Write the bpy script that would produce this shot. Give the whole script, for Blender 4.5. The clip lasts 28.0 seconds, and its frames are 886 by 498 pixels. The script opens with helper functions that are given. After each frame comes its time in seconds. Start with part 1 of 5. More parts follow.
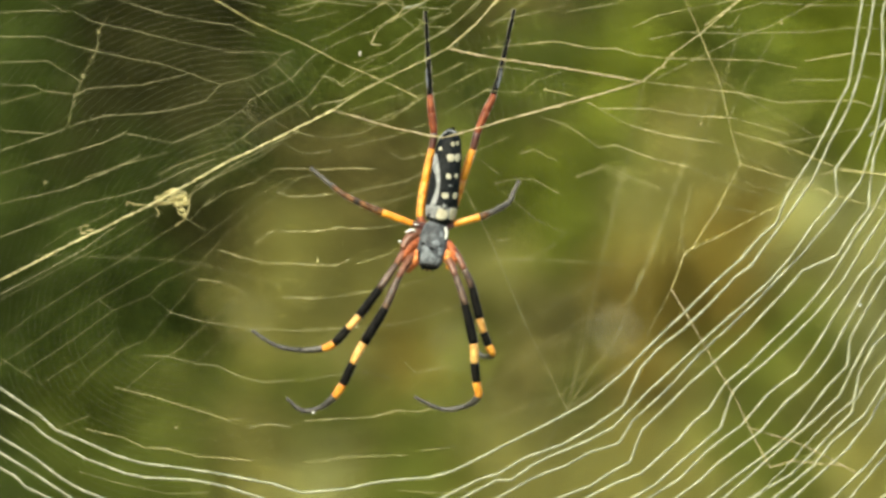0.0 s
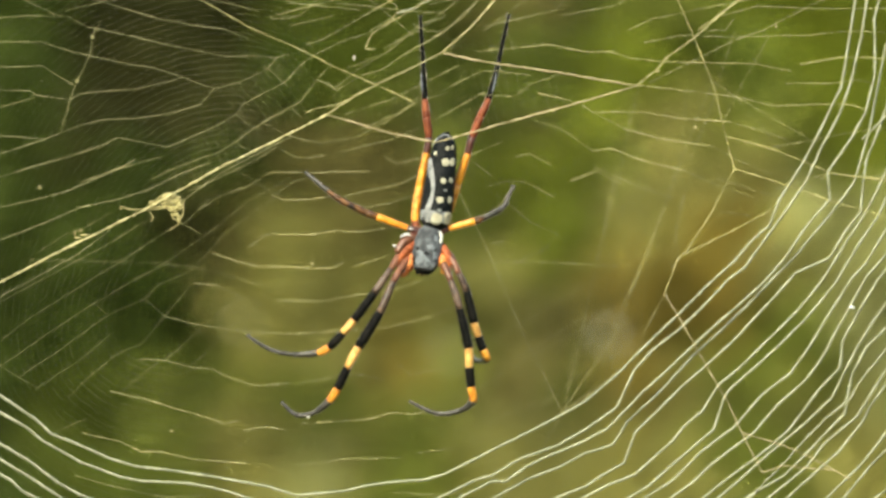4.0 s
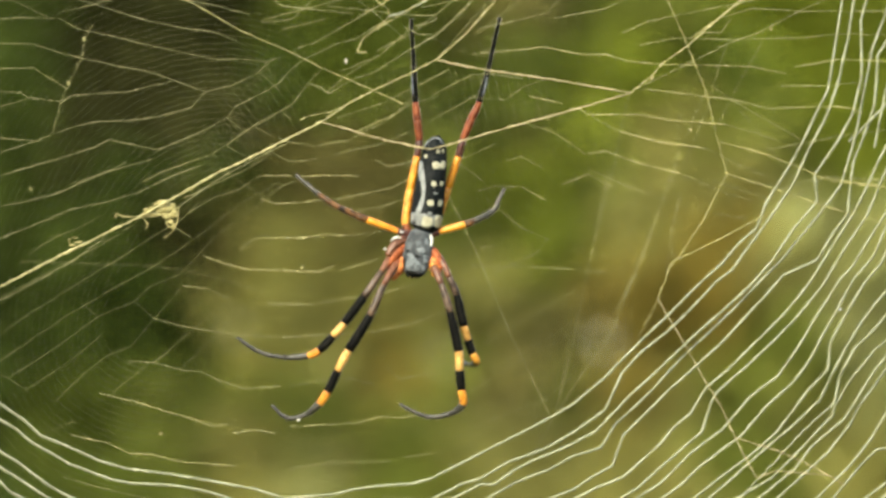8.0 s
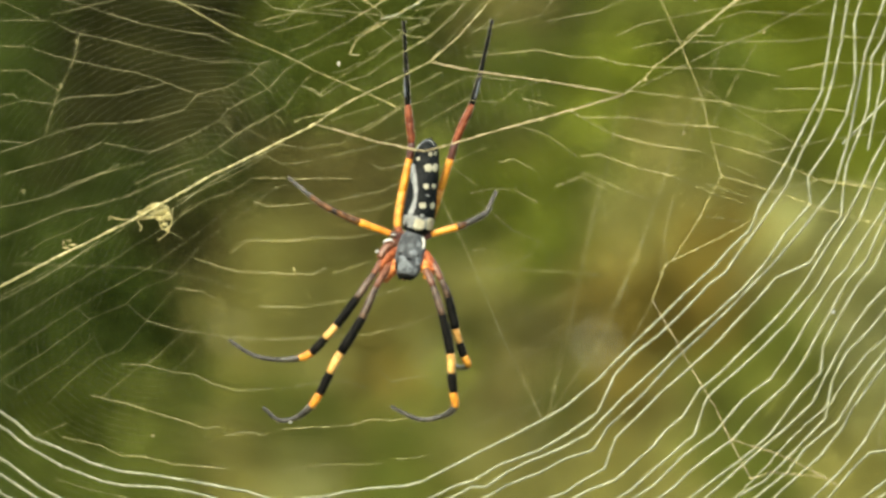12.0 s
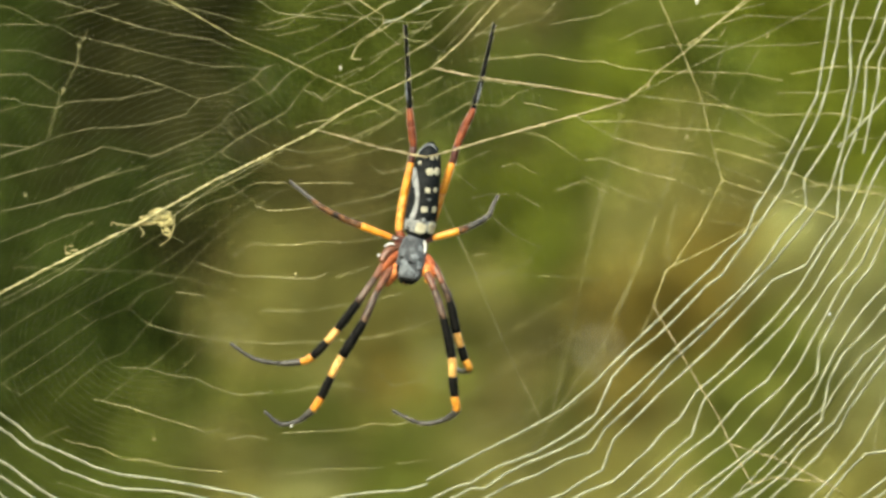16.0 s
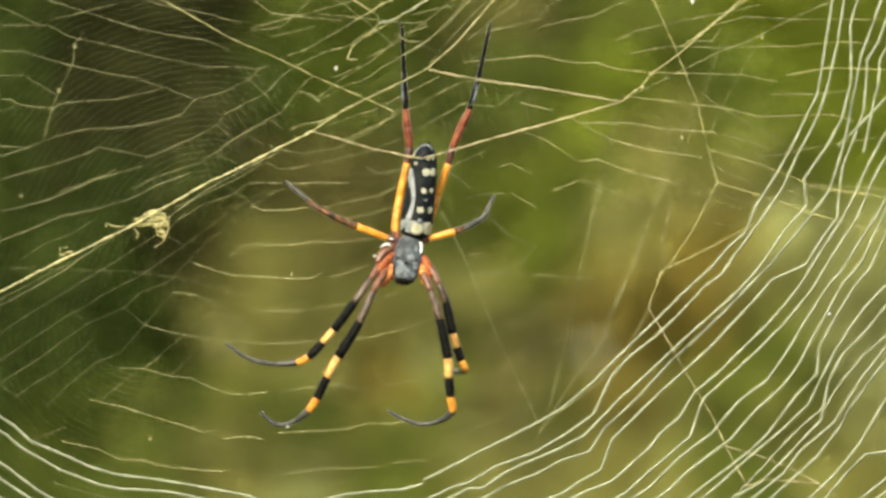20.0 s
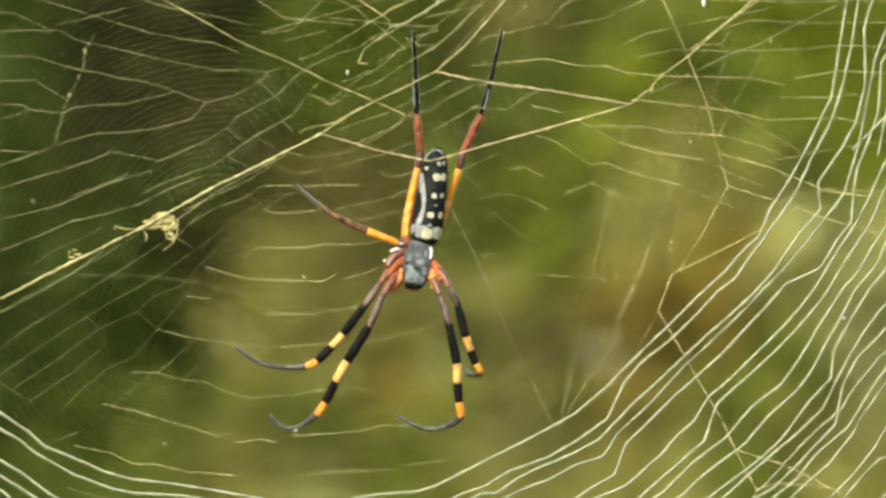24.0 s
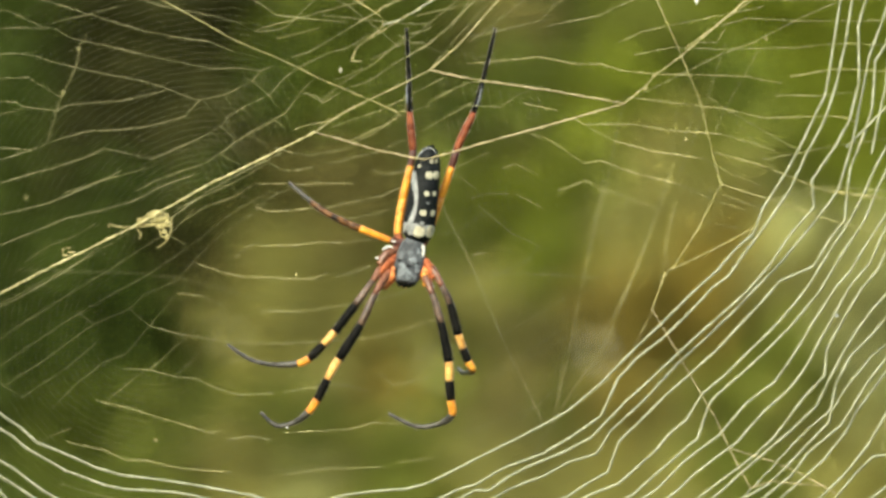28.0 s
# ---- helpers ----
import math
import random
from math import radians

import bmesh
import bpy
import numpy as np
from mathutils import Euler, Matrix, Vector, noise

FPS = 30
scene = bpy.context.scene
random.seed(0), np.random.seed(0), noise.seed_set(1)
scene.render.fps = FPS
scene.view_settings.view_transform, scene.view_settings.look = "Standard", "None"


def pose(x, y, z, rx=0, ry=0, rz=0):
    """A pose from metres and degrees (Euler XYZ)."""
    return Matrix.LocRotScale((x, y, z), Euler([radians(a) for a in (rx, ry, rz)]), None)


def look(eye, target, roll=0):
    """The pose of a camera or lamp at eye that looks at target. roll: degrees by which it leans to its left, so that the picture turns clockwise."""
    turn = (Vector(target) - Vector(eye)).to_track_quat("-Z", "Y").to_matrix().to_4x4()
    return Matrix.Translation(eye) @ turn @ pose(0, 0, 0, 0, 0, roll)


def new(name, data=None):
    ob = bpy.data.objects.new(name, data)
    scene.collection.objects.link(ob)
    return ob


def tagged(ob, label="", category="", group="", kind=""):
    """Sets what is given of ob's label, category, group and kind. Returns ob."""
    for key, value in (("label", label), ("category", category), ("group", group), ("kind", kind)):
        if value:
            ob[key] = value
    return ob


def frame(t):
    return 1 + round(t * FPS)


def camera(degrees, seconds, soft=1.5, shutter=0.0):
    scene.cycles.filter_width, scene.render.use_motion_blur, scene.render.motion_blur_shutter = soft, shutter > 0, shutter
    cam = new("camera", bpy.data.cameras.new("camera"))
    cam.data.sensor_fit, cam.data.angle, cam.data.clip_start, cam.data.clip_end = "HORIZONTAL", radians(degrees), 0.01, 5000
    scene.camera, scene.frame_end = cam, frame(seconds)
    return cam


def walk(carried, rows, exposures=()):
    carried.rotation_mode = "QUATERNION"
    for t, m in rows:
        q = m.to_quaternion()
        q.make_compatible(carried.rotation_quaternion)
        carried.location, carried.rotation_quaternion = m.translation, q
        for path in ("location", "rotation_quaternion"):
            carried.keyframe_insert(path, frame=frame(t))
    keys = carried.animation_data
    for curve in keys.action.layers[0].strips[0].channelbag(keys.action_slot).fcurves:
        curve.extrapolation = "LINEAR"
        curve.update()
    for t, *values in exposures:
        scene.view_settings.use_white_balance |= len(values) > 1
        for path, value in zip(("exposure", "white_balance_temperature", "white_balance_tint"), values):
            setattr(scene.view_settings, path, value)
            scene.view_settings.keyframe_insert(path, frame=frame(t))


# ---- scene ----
# The web hangs at y = 0, one metre before the camera. Its plan is the camera's view, a pixel to a tenth of
# a millimetre: u to the right, v down, d away from the camera.
TENTH = 1e-4
EYE = 1.2


def W(u, v, d=0.0):
    # widens with depth, so that u, v keep their place in the camera's view
    k = TENTH * (1 + d * TENTH)
    return Vector(((u - 784) * k, d * TENTH, EYE + (441 - v) * k))


# ---- camera ----
cam = camera(8.966, 28.0, soft=3.1)
cam.data.dof.use_dof = True
cam.data.dof.focus_distance = 1.0
cam.data.dof.aperture_fstop = 15.5
SWAY = [
    (0, 0.0, 0.0), (0.5, -1.2, 1.5), (1, -6.1, 3.1), (1.5, -21.7, 2.7), (2, -20.8, 4.6),
    (2.5, -15.3, 5.5), (3, -11.0, 5.8), (3.5, -10.4, 6.4), (5.5, -14.7, 14.4), (6, -15.3, 13.8),
    (6.5, -13.8, 19.6), (7, -15.3, 18.7), (7.5, -18.1, 17.5), (8, -21.7, 19.3), (8.5, -22.6, 20.8),
    (9, -22.9, 22.3), (9.5, -24.5, 20.8), (10, -26.0, 20.8), (10.5, -26.6, 21.4), (11, -27.5, 21.4),
    (11.5, -32.2, 22.1), (12, -33.0, 22.9), (12.5, -34.6, 21.7), (14.5, -26.6, 28.5), (15, -27.2, 30.3),
    (15.5, -28.5, 31.5), (16, -30.0, 32.8), (16.5, -30.6, 32.2), (17, -31.8, 31.2), (17.5, -31.5, 31.5),
    (18, -31.2, 32.2), (18.5, -32.8, 34.3), (19, -39.2, 36.1), (19.5, -41.3, 35.8), (20, -39.5, 35.5),
    (20.5, -38.9, 34.3), (21, -37.3, 35.5), (21.5, -36.4, 36.1), (23.5, -23.9, 39.2), (24, -22.6, 41.0),
    (24.5, -26.0, 39.8), (25, -30.0, 38.9), (25.5, -31.2, 39.5), (26, -31.8, 39.2), (26.5, -33.0, 38.9),
    (27, -33.0, 37.4), (27.5, -33.0, 39.2), (28, -33.0, 37.4),
]
WEB_DRIFT = [
    (0, 0.0, 0.0, 0, 0.00), (0.5, 4.0, -1.4, -6, -0.21), (1, 5.5, -1.5, -10, -0.25), (1.5, 5.0, -2.0, -3, -0.23), (2, 4.6, -2.4, 5, -0.22),
    (2.5, 4.4, -2.2, 6, -0.23), (3, 3.6, -2.3, 10, -0.27), (3.5, 2.4, -2.8, 16, -0.30), (5.5, -6.2, -6.8, 48, -0.06), (6, -6.6, -6.7, 48, 0.07),
    (6.5, -6.6, -6.7, 51, 0.14), (7, -6.1, -6.4, 48, 0.17), (7.5, -6.1, -6.2, 40, 0.15), (8, -6.9, -7.3, 38, 0.08), (8.5, -7.9, -8.5, 46, 0.09),
    (9, -9.0, -8.2, 61, 0.21), (9.5, -9.1, -7.3, 63, 0.28), (10, -8.5, -7.1, 54, 0.27), (10.5, -9.3, -7.3, 57, 0.23), (11, -10.5, -7.1, 60, 0.24),
    (11.5, -10.5, -6.4, 53, 0.24), (12, -9.7, -6.1, 45, 0.15), (12.5, -7.4, -5.9, 32, 0.03), (14.5, -9.3, -6.6, 53, 0.21), (15, -9.7, -7.2, 48, 0.17),
    (15.5, -10.3, -7.7, 58, 0.22), (16, -10.9, -7.8, 69, 0.30), (16.5, -11.4, -8.0, 77, 0.31), (17, -11.7, -9.0, 81, 0.23), (17.5, -12.3, -10.4, 80, 0.18),
    (18, -12.8, -11.2, 81, 0.19), (18.5, -12.2, -11.9, 85, 0.18), (19, -10.6, -12.6, 82, 0.16), (19.5, -9.5, -12.2, 81, 0.16), (20, -9.0, -11.2, 81, 0.15),
    (20.5, -8.2, -10.8, 81, 0.11), (21, -6.8, -10.9, 76, 0.04), (21.5, -5.1, -10.3, 68, 0.01), (23.5, -4.0, -15.6, 91, -0.42), (24, -3.8, -13.8, 71, -0.35),
    (24.5, -3.8, -12.2, 66, -0.28), (25, -3.9, -11.2, 71, -0.22), (25.5, -3.8, -11.0, 72, -0.19), (26, -4.3, -11.3, 75, -0.19), (26.5, -4.4, -12.2, 76, -0.23),
    (27, -4.5, -12.8, 78, -0.26), (27.5, -6.2, -12.9, 94, -0.19), (28, -8.4, -13.2, 111, -0.12),
]
FLANK_DRIFT = [
    (0, 0.0, 0.0, 0, 0.00), (0.5, 6.0, 1.0, 13, -0.10), (1, 7.1, 1.2, 14, -0.11), (1.5, 6.0, 0.0, 9, -0.02), (2, 6.2, -1.8, 17, 0.07),
    (2.5, 6.4, -2.4, 33, 0.10), (3, 5.4, -2.5, 43, 0.07), (3.5, 3.7, -2.5, 51, 0.00), (5.5, -3.9, -7.9, 52, 0.12), (6, -5.3, -7.4, 44, 0.07),
    (6.5, -5.7, -7.9, 43, 0.03), (7, -5.7, -8.3, 48, -0.01), (7.5, -7.1, -7.8, 59, -0.13), (8, -9.2, -8.6, 65, -0.21), (8.5, -10.3, -11.3, 72, -0.10),
    (9, -10.8, -12.2, 74, -0.04), (9.5, -11.7, -10.5, 69, -0.14), (10, -12.4, -10.0, 68, -0.17), (10.5, -12.8, -10.7, 65, -0.12), (11, -12.8, -10.6, 56, -0.13),
    (11.5, -12.3, -9.6, 49, -0.14), (12, -11.5, -8.8, 44, -0.11), (12.5, -10.4, -8.4, 31, -0.12), (14.5, -15.1, -9.9, 51, -0.20), (15, -16.7, -9.7, 86, -0.29),
    (15.5, -16.8, -11.2, 116, -0.29), (16, -16.8, -13.2, 112, -0.20), (16.5, -16.4, -13.8, 100, -0.16), (17, -15.8, -14.2, 101, -0.22), (17.5, -17.5, -16.2, 84, -0.28),
    (18, -19.0, -17.9, 64, -0.26), (18.5, -17.2, -18.7, 65, -0.21), (19, -14.5, -19.7, 68, -0.16), (19.5, -12.7, -19.4, 62, -0.12), (20, -10.9, -18.5, 61, -0.09),
    (20.5, -8.7, -18.3, 69, -0.09), (21, -7.2, -17.7, 65, -0.12), (21.5, -6.5, -16.2, 59, -0.15), (23.5, -5.2, -17.0, 23, -0.15), (24, -4.8, -15.8, 32, -0.18),
    (24.5, -4.2, -14.9, 41, -0.16), (25, -4.4, -14.4, 33, -0.18), (25.5, -4.5, -14.6, 27, -0.19), (26, -4.6, -15.1, 27, -0.15), (26.5, -5.3, -15.8, 22, -0.10),
    (27, -5.6, -16.5, 20, -0.09), (27.5, -5.6, -17.0, 27, -0.09), (28, -5.8, -17.6, 33, -0.06),
]
ANCHOR_DRIFT = [
    (0, 0.0, 0.0, 0.00), (0.5, 0.5, -0.7, -0.01), (1, 0.5, -0.8, 0.00), (1.5, 0.2, -0.6, 0.00), (2, 0.0, -0.3, 0.00),
    (2.5, -0.1, 0.0, 0.03), (3, 0.0, -0.1, 0.02), (3.5, 0.2, -0.5, -0.02), (5.5, 1.5, -0.6, -0.15), (6, 1.4, -0.2, -0.09),
    (6.5, 1.2, -0.1, -0.07), (7, 1.1, 0.3, -0.10), (7.5, 1.2, 0.9, -0.10), (8, 1.8, 1.0, -0.09), (8.5, 2.5, 0.8, -0.12),
    (9, 2.5, 0.9, -0.14), (9.5, 2.4, 1.2, -0.16), (10, 2.7, 1.2, -0.17), (10.5, 2.8, 1.2, -0.14), (11, 2.5, 1.1, -0.14),
    (11.5, 2.5, 0.9, -0.20), (12, 2.5, 0.9, -0.22), (12.5, 2.8, 0.5, -0.22), (14.5, 1.8, 0.8, -0.16), (15, 2.5, 1.3, -0.15),
    (15.5, 2.7, 1.4, -0.16), (16, 3.1, 1.2, -0.16), (16.5, 3.5, 1.4, -0.16), (17, 3.6, 1.8, -0.17), (17.5, 3.7, 1.7, -0.19),
    (18, 3.7, 1.6, -0.21), (18.5, 3.4, 1.6, -0.21), (19, 3.4, 1.4, -0.20), (19.5, 3.5, 1.2, -0.19), (20, 3.2, 1.1, -0.18),
    (20.5, 2.7, 1.1, -0.18), (21, 2.3, 0.9, -0.19), (21.5, 2.2, 0.6, -0.21), (23.5, 2.0, 0.4, -0.20), (24, 2.0, 0.1, -0.18),
    (24.5, 1.7, 0.1, -0.16), (25, 1.7, 0.0, -0.13), (25.5, 2.1, 0.0, -0.13), (26, 2.0, 0.1, -0.15), (26.5, 1.9, 0.3, -0.15),
    (27, 1.7, 0.7, -0.13), (27.5, 1.5, 1.0, -0.09), (28, 1.5, 1.1, -0.06),
]
BRACE_DRIFT = [
    (0, 0.0, 0.0, 0.00), (0.5, 1.0, -0.2, 0.00), (1, 1.2, -0.6, 0.05), (1.5, 0.9, -0.9, 0.10), (2, 0.7, -0.8, 0.10),
    (2.5, 0.8, -1.0, 0.11), (3, 0.8, -1.5, 0.12), (3.5, 0.1, -2.2, 0.21), (5.5, -1.7, -4.7, 0.36), (6, -1.4, -3.2, 0.23),
    (6.5, -1.0, -2.6, 0.13), (7, -0.8, -2.7, 0.07), (7.5, -1.6, -2.8, 0.08), (8, -2.3, -2.8, 0.09), (8.5, -2.0, -3.2, 0.09),
    (9, -1.6, -3.6, 0.10), (9.5, -1.5, -3.7, 0.10), (10, -1.4, -3.6, 0.07), (10.5, -1.3, -3.3, 0.02), (11, -1.3, -3.5, 0.05),
    (11.5, -1.1, -3.9, 0.09), (12, -0.8, -3.3, 0.04), (12.5, -0.6, -2.9, -0.01), (14.5, -1.3, -2.5, -0.16), (15, -1.8, -3.3, 0.02),
    (15.5, -2.0, -4.0, 0.08), (16, -2.3, -4.3, 0.07), (16.5, -2.5, -4.3, 0.05), (17, -2.2, -3.9, 0.02), (17.5, -2.1, -3.6, 0.01),
    (18, -2.3, -3.5, 0.00), (18.5, -2.3, -3.8, 0.05), (19, -2.0, -4.2, 0.09), (19.5, -1.8, -4.1, 0.09), (20, -1.6, -3.4, 0.02),
    (20.5, -1.3, -3.0, -0.04), (21, -1.2, -3.4, 0.04), (21.5, -1.8, -3.8, 0.17), (23.5, -0.7, -4.7, 0.20), (24, -0.6, -4.1, 0.19),
    (24.5, -0.9, -4.1, 0.20), (25, -0.6, -4.1, 0.21), (25.5, -0.2, -4.0, 0.21), (26, -0.3, -3.9, 0.20), (26.5, -0.6, -3.9, 0.19),
    (27, -1.0, -3.8, 0.21), (27.5, -1.6, -3.6, 0.21), (28, -1.6, -2.7, 0.11),
]
UPPER_DRIFT = [
    (0, 0.0, 0.0, 0.00), (0.5, 2.7, -0.3, -0.04), (1, 3.4, -0.2, -0.01), (1.5, 3.1, 0.0, 0.01), (2, 3.0, -0.2, -0.03),
    (2.5, 2.6, -0.4, -0.08), (3, 1.9, -0.7, -0.12), (3.5, 1.4, -1.0, -0.14), (5.5, -1.1, -4.4, -0.17), (6, -1.1, -5.1, -0.13),
    (6.5, -0.9, -5.6, -0.11), (7, -1.0, -5.9, -0.15), (7.5, -1.8, -6.3, -0.20), (8, -2.7, -7.3, -0.24), (8.5, -2.9, -8.7, -0.28),
    (9, -2.8, -9.2, -0.31), (9.5, -2.7, -8.6, -0.29), (10, -2.9, -8.1, -0.25), (10.5, -3.8, -7.8, -0.23), (11, -4.8, -7.5, -0.21),
    (11.5, -4.8, -7.0, -0.21), (12, -4.4, -6.4, -0.25), (12.5, -3.2, -5.8, -0.34), (14.5, -5.1, -7.9, -0.32), (15, -5.2, -8.1, -0.29),
    (15.5, -4.7, -8.8, -0.31), (16, -4.4, -9.5, -0.36), (16.5, -4.3, -9.7, -0.36), (17, -4.4, -9.8, -0.34), (17.5, -5.2, -10.3, -0.30),
    (18, -5.9, -10.8, -0.23), (18.5, -5.3, -11.4, -0.24), (19, -4.1, -12.0, -0.29), (19.5, -3.2, -11.9, -0.33), (20, -2.6, -11.7, -0.41),
    (20.5, -1.7, -11.4, -0.45), (21, -0.8, -10.8, -0.45), (21.5, -0.1, -10.0, -0.45), (23.5, 1.2, -13.3, -0.74), (24, 0.7, -12.1, -0.71),
    (24.5, 0.5, -11.3, -0.70), (25, 0.5, -10.9, -0.73), (25.5, 0.7, -10.7, -0.73), (26, 0.6, -10.8, -0.70), (26.5, 0.5, -11.4, -0.69),
    (27, 0.4, -11.9, -0.69), (27.5, -0.2, -12.1, -0.69), (28, -1.1, -12.5, -0.68),
]
VEIL_DRIFT = [
    (0, 0.0, 0.0, 0), (0.5, 0.6, -0.8, 0), (1, 0.4, -0.3, 0), (1.5, 0.6, 0.2, 0), (2, 1.1, -0.1, 0),
    (2.5, 1.1, -0.8, 0), (3, 1.0, -1.3, 0), (3.5, 1.2, -1.8, 0), (5.5, 0.9, -5.2, 0), (6, 1.4, -5.4, 0),
    (6.5, 1.5, -5.8, 0), (7, 1.8, -6.4, 0), (7.5, 2.6, -7.3, 0), (8, 3.4, -8.9, 0), (8.5, 3.9, -10.1, 0),
    (9, 3.7, -10.2, 0), (9.5, 3.2, -9.7, 0), (10, 3.4, -9.1, 0), (10.5, 3.9, -8.6, 0), (11, 3.7, -8.3, 0),
    (11.5, 3.1, -8.1, 0), (12, 2.6, -7.4, 0), (12.5, 2.4, -6.4, 0), (14.5, 5.2, -8.6, 0), (15, 5.6, -9.1, 0),
    (15.5, 5.6, -9.6, 0), (16, 5.5, -10.1, 0), (16.5, 5.3, -10.0, 0), (17, 5.2, -9.9, 0), (17.5, 5.5, -10.1, 0),
    (18, 5.8, -10.3, 0), (18.5, 6.4, -10.8, 0), (19, 7.1, -11.6, 0), (19.5, 6.7, -11.3, 0), (20, 5.4, -10.5, 0),
    (20.5, 4.4, -10.2, 0), (21, 3.8, -9.5, 0), (21.5, 3.5, -8.5, 0), (23.5, 4.7, -11.6, 0), (24, 3.7, -10.1, 0),
    (24.5, 2.8, -8.8, 0), (25, 2.5, -8.2, 0), (25.5, 3.3, -8.2, 0), (26, 4.0, -8.5, 0), (26.5, 4.2, -8.9, 0),
    (27, 4.5, -9.1, 0), (27.5, 5.1, -9.4, 0), (28, 6.2, -9.8, 0),
]
SPIDER_DRIFT = [
    (0, 0.0, 0.0, 0.00), (0.5, 4.6, 0.3, -0.10), (1, 5.5, 0.7, -0.12), (1.5, 4.7, 0.4, -0.11), (2, 4.6, 0.0, -0.10),
    (2.5, 4.4, 0.0, -0.08), (3, 3.7, 0.0, -0.04), (3.5, 3.2, -0.1, -0.03), (5.5, -3.5, -3.3, 0.19), (6, -3.4, -4.1, 0.18),
    (6.5, -3.2, -4.8, 0.16), (7, -3.0, -5.1, 0.13), (7.5, -3.5, -5.1, 0.12), (8, -4.4, -6.1, 0.10), (8.5, -5.0, -7.6, 0.10),
    (9, -5.2, -7.8, 0.16), (9.5, -5.5, -7.1, 0.24), (10, -5.6, -6.8, 0.27), (10.5, -6.2, -6.8, 0.24), (11, -7.0, -6.9, 0.21),
    (11.5, -7.6, -6.4, 0.20), (12, -7.1, -5.3, 0.20), (12.5, -4.6, -4.3, 0.17), (14.5, -6.9, -6.5, 0.15), (15, -7.2, -7.0, 0.19),
    (15.5, -7.4, -7.7, 0.25), (16, -7.5, -8.3, 0.28), (16.5, -7.4, -8.6, 0.29), (17, -7.4, -8.9, 0.30), (17.5, -8.2, -9.7, 0.35),
    (18, -8.6, -10.2, 0.39), (18.5, -7.8, -10.4, 0.37), (19, -6.4, -10.5, 0.29), (19.5, -5.4, -10.3, 0.26), (20, -4.9, -9.9, 0.30),
    (20.5, -4.1, -9.5, 0.32), (21, -3.0, -8.9, 0.30), (21.5, -2.0, -8.4, 0.25), (23.5, -3.8, -7.7, 0.74), (24, -4.5, -6.8, 0.86),
    (24.5, -4.7, -6.0, 0.88), (25, -4.4, -5.5, 0.86), (25.5, -4.5, -5.4, 0.89), (26, -5.2, -5.7, 0.91), (26.5, -5.5, -6.1, 0.91),
    (27, -6.0, -6.3, 0.95), (27.5, -6.8, -6.5, 0.99), (28, -7.8, -7.1, 1.05),
]


walk(cam, [(t, pose(0, -1, EYE, 90 + math.degrees(y * TENTH), 0, math.degrees(x * TENTH))) for t, x, y in SWAY],
     exposures=[(0, 1.155, 7000, -2), (21.5, 1.155, 7000, -2), (23.5, 1.17, 6950, -2), (28, 1.17, 6950, -2)])

# ---- light: soft hazy daylight from high on the left, behind the camera ----
world = bpy.data.worlds.new("world")
scene.world = world
world.use_nodes = True
wn = world.node_tree
sky = wn.nodes.new("ShaderNodeTexSky")
sky.sky_type = "NISHITA"
sky.sun_disc = False
SUN_UP, SUN_ROUND = radians(37), radians(207)
sky.sun_elevation, sky.sun_rotation = SUN_UP, SUN_ROUND
sky.dust_density = 3.0
wn.nodes["Background"].inputs[1].default_value = 0.18
wn.links.new(sky.outputs[0], wn.nodes["Background"].inputs[0])
sun = new("sun", bpy.data.lights.new("sun", "SUN"))
sun.data.energy, sun.data.angle, sun.data.color = 2.5, radians(10), (1.0, 0.96, 0.84)
sun.matrix_world = look((math.sin(SUN_ROUND) * math.cos(SUN_UP) * 9, math.cos(SUN_ROUND) * math.cos(SUN_UP) * 9, 9 * math.sin(SUN_UP)), (0, 0, 0))


